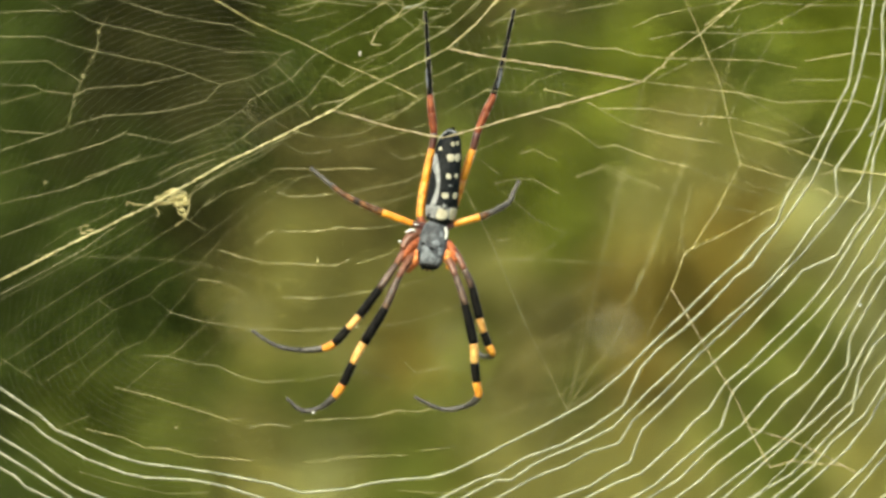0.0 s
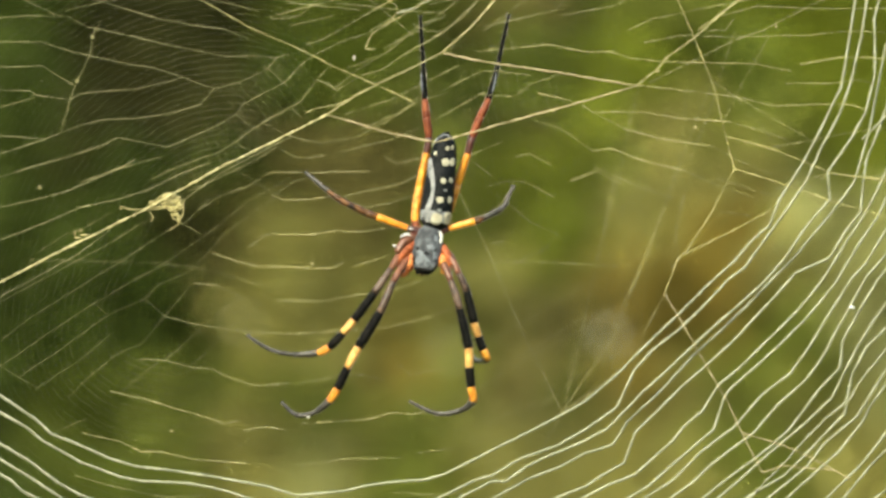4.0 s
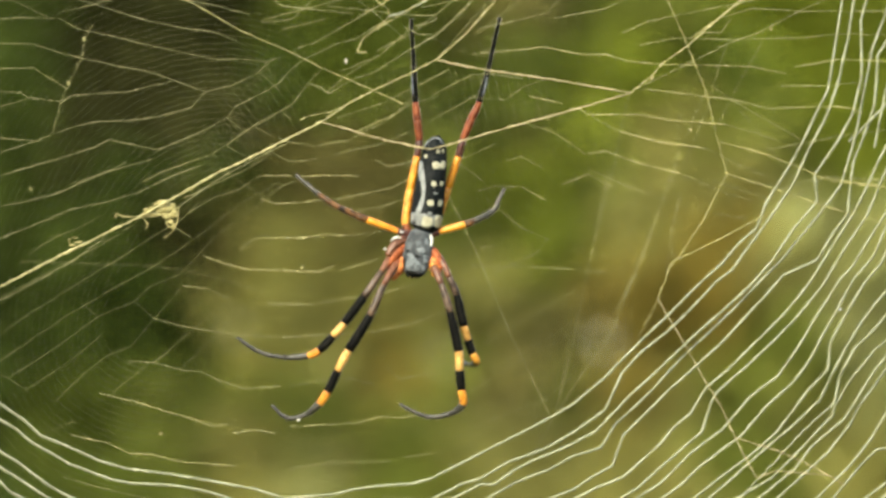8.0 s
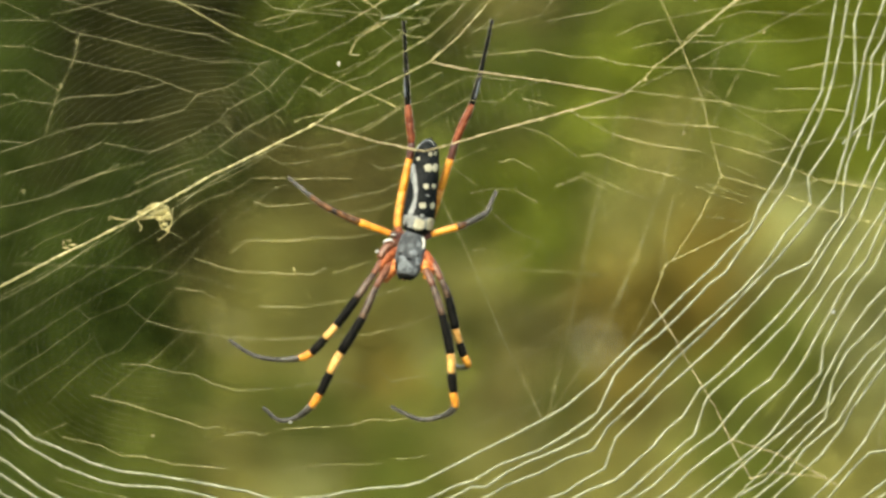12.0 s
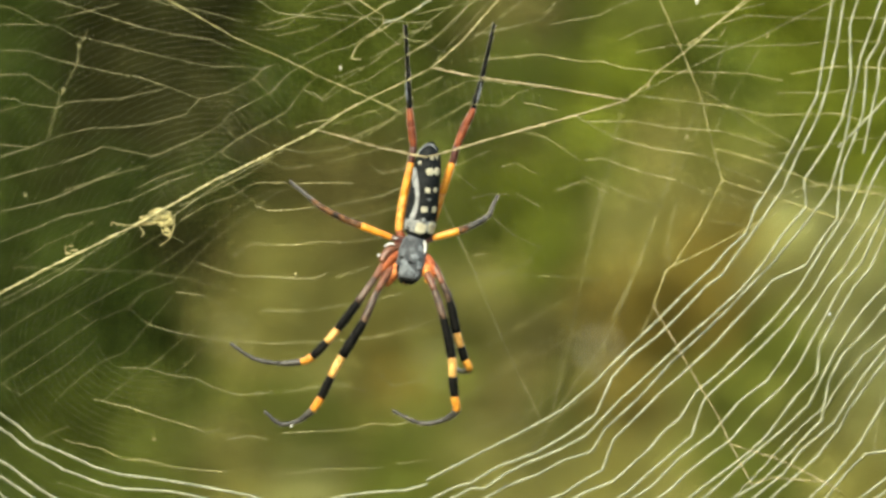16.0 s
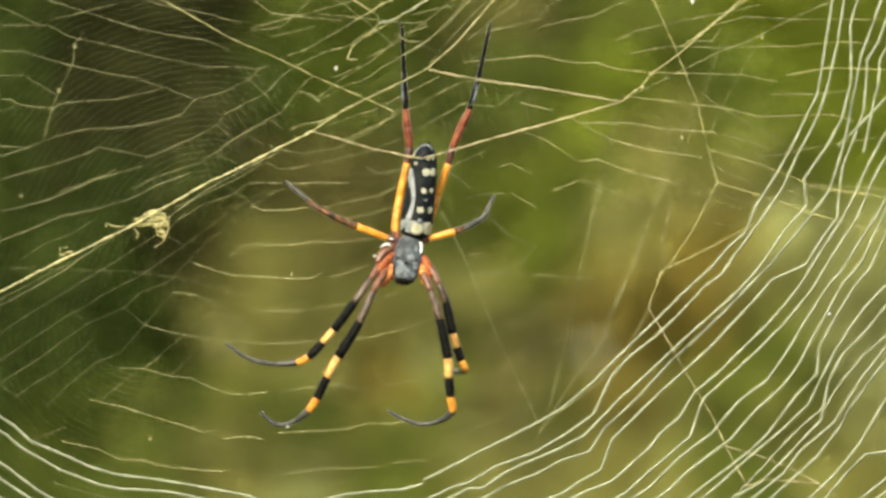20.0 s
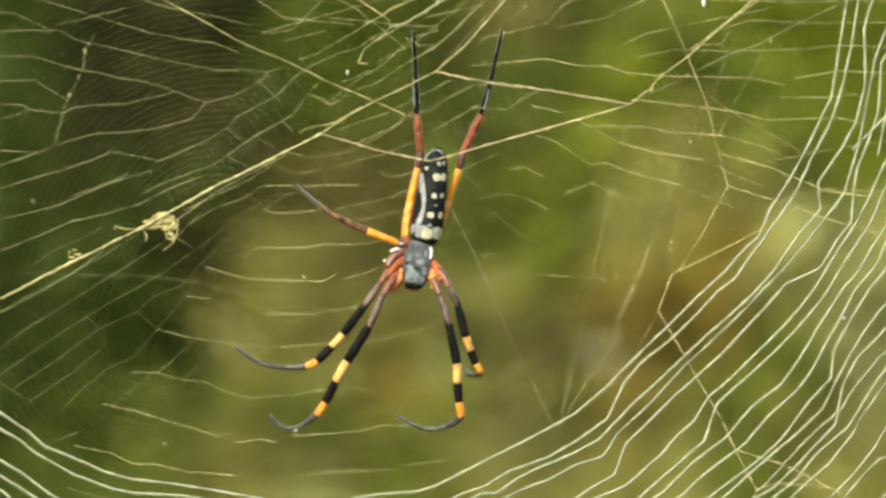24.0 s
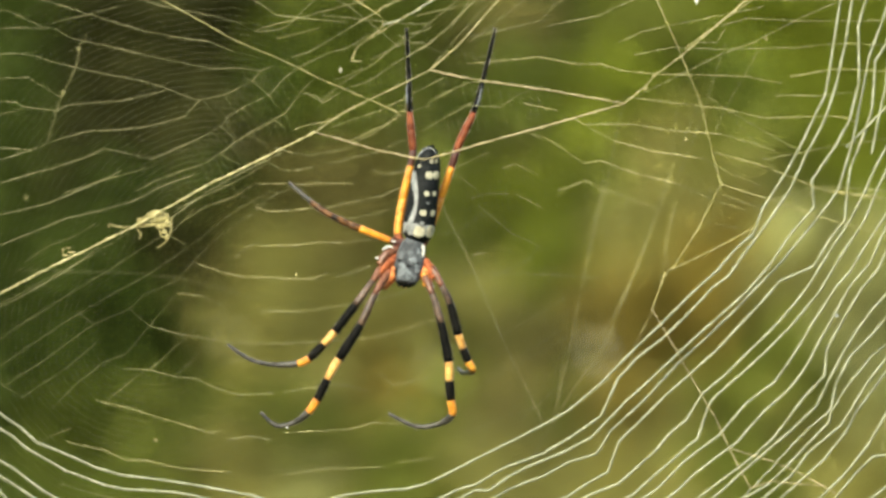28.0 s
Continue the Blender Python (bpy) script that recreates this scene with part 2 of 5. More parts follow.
# ---- materials ----
def material(name, dark, light, scale=900.0, rough=0.5, bump=0.0, metal=0.0, sheen=0.0, coarse=0.25, through_light=0.0, vary=0.0, gloss=0.5):
    """Two colours mixed by fine and coarse noise, with a little relief."""
    m = bpy.data.materials.new(name)
    m.use_nodes = True
    n, l = m.node_tree.nodes, m.node_tree.links
    b = n["Principled BSDF"]
    co = n.new("ShaderNodeTexCoord")
    f1, f2 = n.new("ShaderNodeTexNoise"), n.new("ShaderNodeTexNoise")
    f1.inputs["Scale"].default_value, f2.inputs["Scale"].default_value = scale, scale * coarse
    f1.inputs["Detail"].default_value = 4
    add = n.new("ShaderNodeMath")
    add.operation = "ADD"
    for f in (f1, f2):
        l.new(co.outputs["Object"], f.inputs["Vector"])
    l.new(f1.outputs["Fac"], add.inputs[0])
    l.new(f2.outputs["Fac"], add.inputs[1])
    rng = n.new("ShaderNodeMapRange")
    rng.inputs["From Min"].default_value, rng.inputs["From Max"].default_value = 0.75, 1.25
    l.new(add.outputs[0], rng.inputs["Value"])
    mix = n.new("ShaderNodeMix")
    mix.data_type = "RGBA"
    mix.inputs["A"].default_value, mix.inputs["B"].default_value = (*dark, 1), (*light, 1)
    if vary:
        info, sc, plus = n.new("ShaderNodeNewGeometry"), n.new("ShaderNodeMath"), n.new("ShaderNodeMath")
        sc.operation, plus.operation = "MULTIPLY_ADD", "ADD"
        sc.inputs[1].default_value, sc.inputs[2].default_value = vary, -vary / 2
        l.new(info.outputs["Random Per Island"], sc.inputs[0])
        l.new(sc.outputs[0], plus.inputs[0])
        l.new(rng.outputs[0], plus.inputs[1])
        plus.use_clamp = True
        l.new(plus.outputs[0], mix.inputs["Factor"])
    else:
        l.new(rng.outputs[0], mix.inputs["Factor"])
    l.new(mix.outputs["Result"], b.inputs["Base Color"])
    b.inputs["Roughness"].default_value, b.inputs["Metallic"].default_value = rough, metal
    b.inputs["Sheen Weight"].default_value = sheen
    b.inputs["Specular IOR Level"].default_value = gloss
    if bump:
        bp = n.new("ShaderNodeBump")
        bp.inputs["Strength"].default_value, bp.inputs["Distance"].default_value = bump, 0.0003
        l.new(f1.outputs["Fac"], bp.inputs["Height"])
        l.new(bp.outputs[0], b.inputs["Normal"])
    if through_light:
        tr, ms = n.new("ShaderNodeBsdfTranslucent"), n.new("ShaderNodeMixShader")
        l.new(mix.outputs["Result"], tr.inputs["Color"])
        ms.inputs[0].default_value = through_light
        l.new(b.outputs[0], ms.inputs[1])
        l.new(tr.outputs[0], ms.inputs[2])
        l.new(ms.outputs[0], n["Material Output"].inputs["Surface"])
    return m


SILK_PALE = material("silk_pale", (0.165, 0.170, 0.095), (0.262, 0.264, 0.165), 1500, 0.45, sheen=0.2, coarse=0.25)
SILK_STRAW = material("silk_straw", (0.235, 0.208, 0.078), (0.500, 0.445, 0.200), 1500, 0.45, sheen=0.2, coarse=0.25)
SILK_GOLD = material("silk_gold", (0.190, 0.165, 0.045), (0.410, 0.365, 0.130), 1500, 0.4, sheen=0.2, coarse=0.25)
SILK_TAN = material("silk_tan", (0.210, 0.165, 0.070), (0.430, 0.355, 0.185), 1500, 0.45, sheen=0.2, coarse=0.25)
SILK_MID = material("silk_mid", (0.150, 0.140, 0.052), (0.420, 0.390, 0.195), 1200, 0.45, coarse=0.10)
SILK_DULL = material("silk_dull", (0.140, 0.133, 0.046), (0.320, 0.292, 0.122), 420, 0.5, coarse=0.10)
SILK_FINE = material("silk_fine", (0.130, 0.130, 0.053), (0.215, 0.208, 0.100), 420, 0.5, coarse=0.10)
DEBRIS = material("debris", (0.150, 0.125, 0.040), (0.390, 0.340, 0.145), 1500, 0.7, bump=0.5)
BLACK = material("leg_black", (0.002, 0.002, 0.002), (0.010, 0.0095, 0.008), 1800, 0.55, bump=0.3, gloss=0.05)
GREY_LEG = material("leg_grey", (0.013, 0.012, 0.010), (0.066, 0.060, 0.050), 1500, 0.36, bump=0.3, gloss=0.3)
AMBER = material("leg_amber", (0.430, 0.140, 0.006), (0.600, 0.262, 0.022), 1300, 0.42, bump=0.2)
RUST_RED = material("leg_rust_red", (0.060, 0.019, 0.009), (0.175, 0.066, 0.030), 1500, 0.42, bump=0.3)
ROSE = material("leg_rose_brown", (0.050, 0.014, 0.007), (0.190, 0.078, 0.042), 1500, 0.42, bump=0.4, gloss=0.3, coarse=0.6)
YELLOW = material("leg_yellow", (0.390, 0.180, 0.038), (0.640, 0.385, 0.125), 1300, 0.42, bump=0.3, coarse=0.5)
ORANGE = material("leg_orange", (0.430, 0.130, 0.012), (0.650, 0.310, 0.045), 1300, 0.42, bump=0.3, coarse=0.5)
RED = material("leg_red", (0.082, 0.020, 0.009), (0.190, 0.054, 0.021), 1500, 0.42, bump=0.3, gloss=0.2)
DARK_RED = material("leg_dark_red", (0.031, 0.009, 0.007), (0.083, 0.021, 0.014), 1500, 0.42, bump=0.3)
BROWN = material("leg_brown", (0.016, 0.009, 0.006), (0.120, 0.076, 0.052), 1500, 0.4, bump=0.4, gloss=0.3, coarse=0.6)
ABDOMEN = material("abdomen_black", (0.003, 0.004, 0.004), (0.012, 0.013, 0.014), 1600, 0.5, bump=0.4, gloss=0.07)
CREAM = material("spot_cream", (0.250, 0.230, 0.155), (0.400, 0.376, 0.285), 1700, 0.5, bump=0.3)
SILVER = material("silver_hair", (0.095, 0.100, 0.102), (0.225, 0.230, 0.226), 1700, 0.5, bump=0.5, sheen=0.4)
CARAPACE = material("carapace_grey", (0.026, 0.029, 0.034), (0.086, 0.093, 0.102), 900, 0.6, bump=0.6, sheen=0.05, coarse=0.5, gloss=0.15)
GREY_HAIR = material("carapace_hair", (0.055, 0.062, 0.072), (0.170, 0.186, 0.204), 1700, 0.6, bump=0.7, sheen=0.1, coarse=0.6, gloss=0.2)
COXA_RED = material("coxa_red", (0.110, 0.022, 0.009), (0.340, 0.095, 0.032), 1300, 0.5, bump=1.0, gloss=0.2, coarse=0.6)
COXA_ORANGE = material("coxa_orange", (0.190, 0.032, 0.010), (0.600, 0.215, 0.066), 1300, 0.5, bump=1.0, gloss=0.2, coarse=0.6)
MOTTLED = material("leg_mottled", (0.006, 0.004, 0.003), (0.140, 0.060, 0.018), 1300, 0.45, bump=0.4, gloss=0.25, coarse=0.7)
GLINT_WHITE = material("glint_white", (0.40, 0.39, 0.28), (0.54, 0.52, 0.40), 900, 0.7)
GLINT_DULL = material("glint_dull", (0.30, 0.30, 0.17), (0.44, 0.43, 0.27), 900, 0.7)
RIM_HAIR = material("pale_rim_hair", (0.17, 0.155, 0.125), (0.36, 0.33, 0.28), 1500, 0.6)
WHITE_HAIR = material("white_hair", (0.46, 0.45, 0.42), (0.64, 0.63, 0.60), 1500, 0.6)


# ---- building blocks ----
def part(name, bm, mat, parent=None, label="", at=(0, 0, 0), smooth=True):
    me = bpy.data.meshes.new(name)
    bm.to_mesh(me)
    bm.free()
    if smooth:
        me.polygons.foreach_set("use_smooth", [True] * len(me.polygons))
    for m in (mat if isinstance(mat, (list, tuple)) else [mat]):
        me.materials.append(m)
    ob = new(name, me)
    ob.parent = parent
    ob.location = at
    if label:
        tagged(ob, label=label)
    return ob


def thing(name, at, label, category, group="", kind=""):
    ob = new(name)
    ob.location = at
    ob.empty_display_size = 0.01
    return tagged(ob, label, category, group, kind)


def tube(bm, points, radii, sides=8, flat=1.0, caps=True):
    """A tube of that many sides along a line of points, with a radius at each."""
    ring_before = None
    n = len(points)
    for i, p in enumerate(points):
        way = (points[min(i + 1, n - 1)] - points[max(i - 1, 0)]).normalized()
        side = way.cross(Vector((0, 1, 0)))
        side = side.normalized() if side.length > 1e-4 else Vector((1, 0, 0))
        up = side.cross(way).normalized()
        ring = [bm.verts.new(p + (side * math.cos(a) + up * math.sin(a) * flat) * radii[i])
                for a in (2 * math.pi * k / sides for k in range(sides))]
        if ring_before:
            for k in range(sides):
                bm.faces.new((ring_before[k], ring_before[(k + 1) % sides], ring[(k + 1) % sides], ring[k]))
        elif caps:
            bm.faces.new(ring[::-1])
        ring_before = ring
    if caps:
        bm.faces.new(ring_before)
    return bm


def along(points, t):
    """A smooth line through the points (Catmull-Rom), t from 0 to the number of spans."""
    i = min(int(t), len(points) - 2)
    f = t - i
    a, b, c, d = points[max(i - 1, 0)], points[i], points[i + 1], points[min(i + 2, len(points) - 1)]
    return 0.5 * ((2 * b) + (c - a) * f + (2 * a - 5 * b + 4 * c - d) * f * f + (3 * b - a - 3 * c + d) * f ** 3)


def blob(bm, centre, size, rough=0.15, seed=0.0, cuts=2):
    made = bmesh.ops.create_icosphere(bm, subdivisions=cuts, radius=1.0)["verts"]
    for v in made:
        k = 1 + rough * noise.noise(v.co * 1.7 + Vector((seed, seed * 0.7, 3)))
        v.co = Vector((v.co.x * size[0] * k, v.co.y * size[1] * k, v.co.z * size[2] * k)) + Vector(centre)
    return bm

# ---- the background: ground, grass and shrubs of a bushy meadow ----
# leaf colours, dark to pale, also carry the background's shaded and lit patches
LEAF_SHADED_BROWN = material("leaf_shaded_brown", (0.026, 0.027, 0.008), (0.070, 0.072, 0.022), 25, 0.8, through_light=0.4, vary=1.5, gloss=0.05)
LEAF_SHADED = material("leaf_shaded", (0.037, 0.051, 0.011), (0.097, 0.134, 0.027), 25, 0.8, through_light=0.4, vary=1.5, gloss=0.05)
LEAF_HALF_SHADED = material("leaf_half_shaded", (0.060, 0.074, 0.013), (0.158, 0.195, 0.034), 25, 0.8, through_light=0.4, vary=1.5, gloss=0.05)
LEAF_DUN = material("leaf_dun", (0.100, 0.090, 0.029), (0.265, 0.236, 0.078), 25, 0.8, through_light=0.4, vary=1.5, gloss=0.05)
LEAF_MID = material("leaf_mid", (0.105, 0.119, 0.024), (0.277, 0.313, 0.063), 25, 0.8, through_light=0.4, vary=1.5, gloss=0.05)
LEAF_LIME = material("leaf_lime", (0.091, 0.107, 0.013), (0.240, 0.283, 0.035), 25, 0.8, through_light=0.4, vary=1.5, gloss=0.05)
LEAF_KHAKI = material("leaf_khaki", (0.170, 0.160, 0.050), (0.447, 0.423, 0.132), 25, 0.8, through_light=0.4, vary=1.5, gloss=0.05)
LEAF_LIT = material("leaf_lit", (0.233, 0.234, 0.093), (0.616, 0.616, 0.245), 25, 0.8, through_light=0.4, vary=1.5, gloss=0.05)
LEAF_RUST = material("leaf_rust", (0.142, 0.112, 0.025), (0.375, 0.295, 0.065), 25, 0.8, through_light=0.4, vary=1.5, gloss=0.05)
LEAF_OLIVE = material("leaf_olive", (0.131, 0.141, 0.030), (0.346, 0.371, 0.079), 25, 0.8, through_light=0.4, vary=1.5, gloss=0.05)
BARK = material("bark", (0.030, 0.028, 0.012), (0.085, 0.075, 0.032), 60, 0.85, bump=0.5)
SOIL = material("soil", (0.030, 0.034, 0.012), (0.080, 0.075, 0.030), 3, 0.95, bump=0.4)
STRAW = material("straw", (0.22, 0.20, 0.03), (0.38, 0.34, 0.08), 30, 0.8, through_light=0.4, vary=0.8, gloss=0.15)
BLADE = material("blade_green", (0.09, 0.12, 0.004), (0.19, 0.22, 0.010), 30, 0.8, through_light=0.4, vary=0.8, gloss=0.15)

g = bmesh.new()
bmesh.ops.create_grid(g, x_segments=60, y_segments=60, size=60)
for v in g.verts:
    v.co.z = 0.05 * noise.noise(v.co * 0.4) - 0.06
ground = part("ground", g, SOIL)
tagged(ground, "olive-brown earth of a bushy meadow under tall grass", "ground", kind="structure")


def leaf(verts, faces, base, way, up, length, width):
    """A folded, pointed leaf of eight faces."""
    side = way.cross(up).normalized()
    up = side.cross(way).normalized()
    k = len(verts)
    for s, w, h in ((0.0, 0.05, 0.0), (0.3, 0.9, 0.10), (0.65, 0.8, 0.08), (1.0, 0.04, -0.12)):
        mid = base + way * (length * s) + up * (length * h)
        verts += [mid - side * width * w * 0.5 + up * width * w * 0.18, mid, mid + side * width * w * 0.5 + up * width * w * 0.18]
    for r in range(3):
        a = k + r * 3
        faces += [(a, a + 1, a + 4, a + 3), (a + 1, a + 2, a + 5, a + 4)]


def random_way():
    v = Vector((random.gauss(0, 1), random.gauss(0, 1), random.gauss(0, 1)))
    return v.normalized()


def from_lists(name, verts, faces, mat, parent, label=""):
    me = bpy.data.meshes.new(name)
    me.from_pydata([tuple(v) for v in verts], [], faces)
    me.polygons.foreach_set("use_smooth", [True] * len(me.polygons))
    me.materials.append(mat)
    ob = new(name, me)
    ob.parent = parent
    if label:
        tagged(ob, label=label)
    return ob


def bough(ob, x, y, bx, bz, reach, count, size, mat, by):
    """A stem from the shrub's root at x, y up to bx, by, bz, and the leaves about its end."""
    heart = Vector((bx - x, by - y, bz + 0.05))
    line = [Vector((random.uniform(-0.05, 0.05), 0.14 + random.uniform(-0.03, 0.03), 0)), Vector((heart.x * 0.5, 0.14, heart.z * 0.45)),
            Vector((heart.x * 0.85, heart.y + 0.08, heart.z * 0.85)), heart]
    pts = [along(line, t * 0.25) for t in range(13)]
    part("stem", tube(bmesh.new(), pts, [0.004 - 0.003 * i / 12 for i in range(13)], 7), BARK, ob)
    verts, faces = [], []
    for _ in range(count):
        r = random_way()
        at = heart + Vector((r.x, r.y * 0.9, r.z)) * reach * random.random() ** 0.45
        way = (r + random_way() * 0.8 + Vector((0, 0, 0.15))).normalized()
        leaf(verts, faces, at, way, (random_way() * 0.6 + Vector((0, 0, 1))).normalized(), size * random.uniform(0.6, 1.3), size * random.uniform(0.35, 0.55))
    from_lists("foliage", verts, faces, mat, ob)


GROWN = []


def shrub(x, y, boughs, label):
    """Stems that rise from one root behind the leaves and fork to boughs: (x, z, reach, leaves, leaf length, material, y)."""
    ob = thing("shrub", (x, y, -0.05), label, "shrub", "shrubs behind the web")
    for one in boughs:
        bough(ob, x, y, *one)
    GROWN.append((ob, x, y, boughs[-1][5]))
    return ob


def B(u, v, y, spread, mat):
    """A bough at depth y behind the web, scaled so that u, v and spread fit the camera's view."""
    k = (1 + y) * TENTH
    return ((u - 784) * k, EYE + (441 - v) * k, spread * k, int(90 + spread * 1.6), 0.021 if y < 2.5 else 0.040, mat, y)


# tones of the thicket as the camera sees it, from its top to its foot, a hand's width of boughs to a letter; its light
# and shade are put into the leaf colours
TONES = {"K": LEAF_SHADED_BROWN, "D": LEAF_SHADED, "G": LEAF_HALF_SHADED, "N": LEAF_DUN, "O": LEAF_MID, "L": LEAF_LIME, "H": LEAF_KHAKI, "P": LEAF_LIT, "R": LEAF_RUST}
VIEW_TONES = (
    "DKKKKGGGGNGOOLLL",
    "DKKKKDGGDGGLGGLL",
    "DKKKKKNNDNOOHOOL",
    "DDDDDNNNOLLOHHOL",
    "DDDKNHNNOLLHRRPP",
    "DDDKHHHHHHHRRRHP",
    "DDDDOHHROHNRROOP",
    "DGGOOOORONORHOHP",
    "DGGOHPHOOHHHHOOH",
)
KINDS_OF_SHRUB = ("shrub with umber and dull green leaves, shade put into their colour", "shrub with small deep green leaves coloured dark for shade", "dark green shrub with brown boughs, coloured dark for shade",
                  "shrub with khaki leaves and dull green boughs", "olive-green shrub with some brown leaves", "soft olive shrub with green and dun leaves",
                  "fresh yellow-green shrub with rusty lower boughs", "pale shrub with khaki leaves, light put into their colour", "bright yellow-green shrub with pale lower boughs")


def view_tone(column, row):
    return TONES[VIEW_TONES[min(max(row, 0), 8)][min(max(column, 0), 15)]]


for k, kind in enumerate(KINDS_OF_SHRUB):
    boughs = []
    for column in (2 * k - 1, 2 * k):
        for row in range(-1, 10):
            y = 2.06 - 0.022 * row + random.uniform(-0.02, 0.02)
            boughs.append(B(column * 98 + 49 + random.uniform(-14, 14), row * 98 + 49 + random.uniform(-14, 14), y, random.uniform(62, 76), view_tone(column, row)))
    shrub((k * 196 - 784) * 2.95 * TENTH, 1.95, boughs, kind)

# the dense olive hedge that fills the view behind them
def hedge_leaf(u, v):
    # darker on the left: the shade of a gap put into leaf colour
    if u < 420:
        return LEAF_SHADED if v < 400 else LEAF_HALF_SHADED
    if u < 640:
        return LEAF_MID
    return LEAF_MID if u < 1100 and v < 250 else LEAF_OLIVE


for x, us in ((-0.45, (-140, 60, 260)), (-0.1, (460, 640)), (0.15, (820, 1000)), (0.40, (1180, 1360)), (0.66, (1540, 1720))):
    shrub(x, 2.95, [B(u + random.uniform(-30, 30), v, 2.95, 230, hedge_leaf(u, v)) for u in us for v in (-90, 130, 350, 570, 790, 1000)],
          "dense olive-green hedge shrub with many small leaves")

# their lower boughs, down to the grass, and their rounded tops
kept = random.getstate()
for ob, x, y, mat in GROWN:
    for k in range(10):
        bough(ob, x, y, x + random.uniform(-0.13, 0.13), 0.25 + 0.06 * k, random.uniform(0.10, 0.14), 150, 0.034, mat, y + random.uniform(-0.05, 0.30))
    for k in range(3):
        bough(ob, x, y, x + random.uniform(-0.10, 0.10), random.uniform(1.53, 1.62), random.uniform(0.08, 0.12), 130, 0.034, mat, y + random.uniform(0.22, 0.38))
random.setstate(kept)


def wide_shrub(x, y, height, label):
    """A whole round shrub of several boughs, one of those that stand about the meadow."""
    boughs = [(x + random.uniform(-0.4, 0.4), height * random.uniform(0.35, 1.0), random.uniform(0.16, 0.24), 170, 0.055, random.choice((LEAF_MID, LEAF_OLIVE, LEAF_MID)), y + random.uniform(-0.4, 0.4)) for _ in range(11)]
    return shrub(x, y, boughs, label)


for x, y, h in ((-1.2, 2.6, 1.5), (1.5, 2.5, 1.5), (-2.2, 3.4, 1.8), (2.4, 3.3, 1.7), (-0.95, 0.15, 1.45), (1.0, 0.1, 1.5), (-3.0, 0.8, 1.6), (3.1, 1.0, 1.6), (-2.6, -2.6, 1.5), (2.7, -2.4, 1.6)):
    wide_shrub(x, y, h, "round olive-green shrub of the bushy meadow")


def grass(name, x0, x1, y0, y1, count, low, high, mat, label):
    verts, faces = [], []
    for _ in range(count):
        p = Vector((random.uniform(x0, x1), random.uniform(y0, y1), -0.06))
        h, lean, w = random.uniform(low, high), random.gauss(0, 0.10), random.uniform(0.002, 0.005)
        a = random.uniform(0, math.pi)
        side = Vector((math.cos(a), math.sin(a), 0)) * w
        k = len(verts)
        for s in (0, 0.4, 0.75, 1.0):
            mid = p + Vector((lean * h * s * s, random.uniform(-0.01, 0.01), h * s))
            verts += [mid - side * (1 - s * 0.95), mid + side * (1 - s * 0.95)]
        for r in range(3):
            c = k + r * 2
            faces.append((c, c + 1, c + 3, c + 2))
    ob = from_lists(name, verts, faces, mat, None)
    return tagged(ob, label, "grass", kind="stuff")


grass("grass", -4.5, 4.5, -4.0, 8.0, 42000, 0.25, 0.85, BLADE, "tall green meadow grass round the spider's web")
grass("grass", -1.2, 1.2, 2.4, 3.4, 500, 1.0, 1.55, BLADE, "long upright green grass stalks behind the web")
grass("grass", -1.2, 1.2, 2.4, 3.4, 200, 1.0, 1.5, STRAW, "long dry straw-coloured grass stalks among the shrubs")

verts, faces = [], []
for _ in range(26000):
    a = random.uniform(-1.0, 1.0)
    r = random.uniform(6.5, 9.0)
    at = Vector((math.sin(a) * r, math.cos(a) * r - 1, random.uniform(-0.05, 3.2)))
    leaf(verts, faces, at, random_way(), random_way(), random.uniform(0.10, 0.22), random.uniform(0.06, 0.13))
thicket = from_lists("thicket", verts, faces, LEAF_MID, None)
tagged(thicket, "dense olive-green thicket closing the far side of the meadow", "thicket", kind="stuff")

# ---- the spider ----
HUB = W(765, 435)
spider = thing("spider", HUB, "black and cream banded-legged orb spider hanging head down", "spider")


def S(u, v, d=0.0):
    """A place of the plan in the spider's own space."""
    return W(u, v, d) - HUB


def loft(top, bottom, profile, deep):
    """A round body between two places; profile gives the half width at shares of its length. Returns its surface as f(s, angle, lift)."""
    axis = bottom - top
    way = axis.normalized()
    side = way.cross(Vector((0, -1, 0))).normalized()
    side = side if side.x > 0 else -side
    front = Vector((0, -1, 0))

    def half(s):
        for (s0, r0), (s1, r1) in zip(profile, profile[1:]):
            if s <= s1:
                f = (s - s0) / (s1 - s0)
                f = f * f * (3 - 2 * f) * 0.5 + f * 0.5
                return r0 + (r1 - r0) * f
        return profile[-1][1]

    def surface(s, a, lift=0.0):
        r = (half(s) + lift) * TENTH
        return top + axis * s + side * (math.sin(a) * r) + front * (math.cos(a) * r * deep)

    def seat(u, v):
        p = S(u, v) - top
        p.y = 0
        flat = Vector((axis.x, 0, axis.z))
        s = p.dot(flat) / flat.length_squared
        r = half(s) * TENTH
        return s, math.asin(max(-0.98, min(0.98, (p - flat * s).dot(side) / r)))
    surface.seat = seat
    return surface


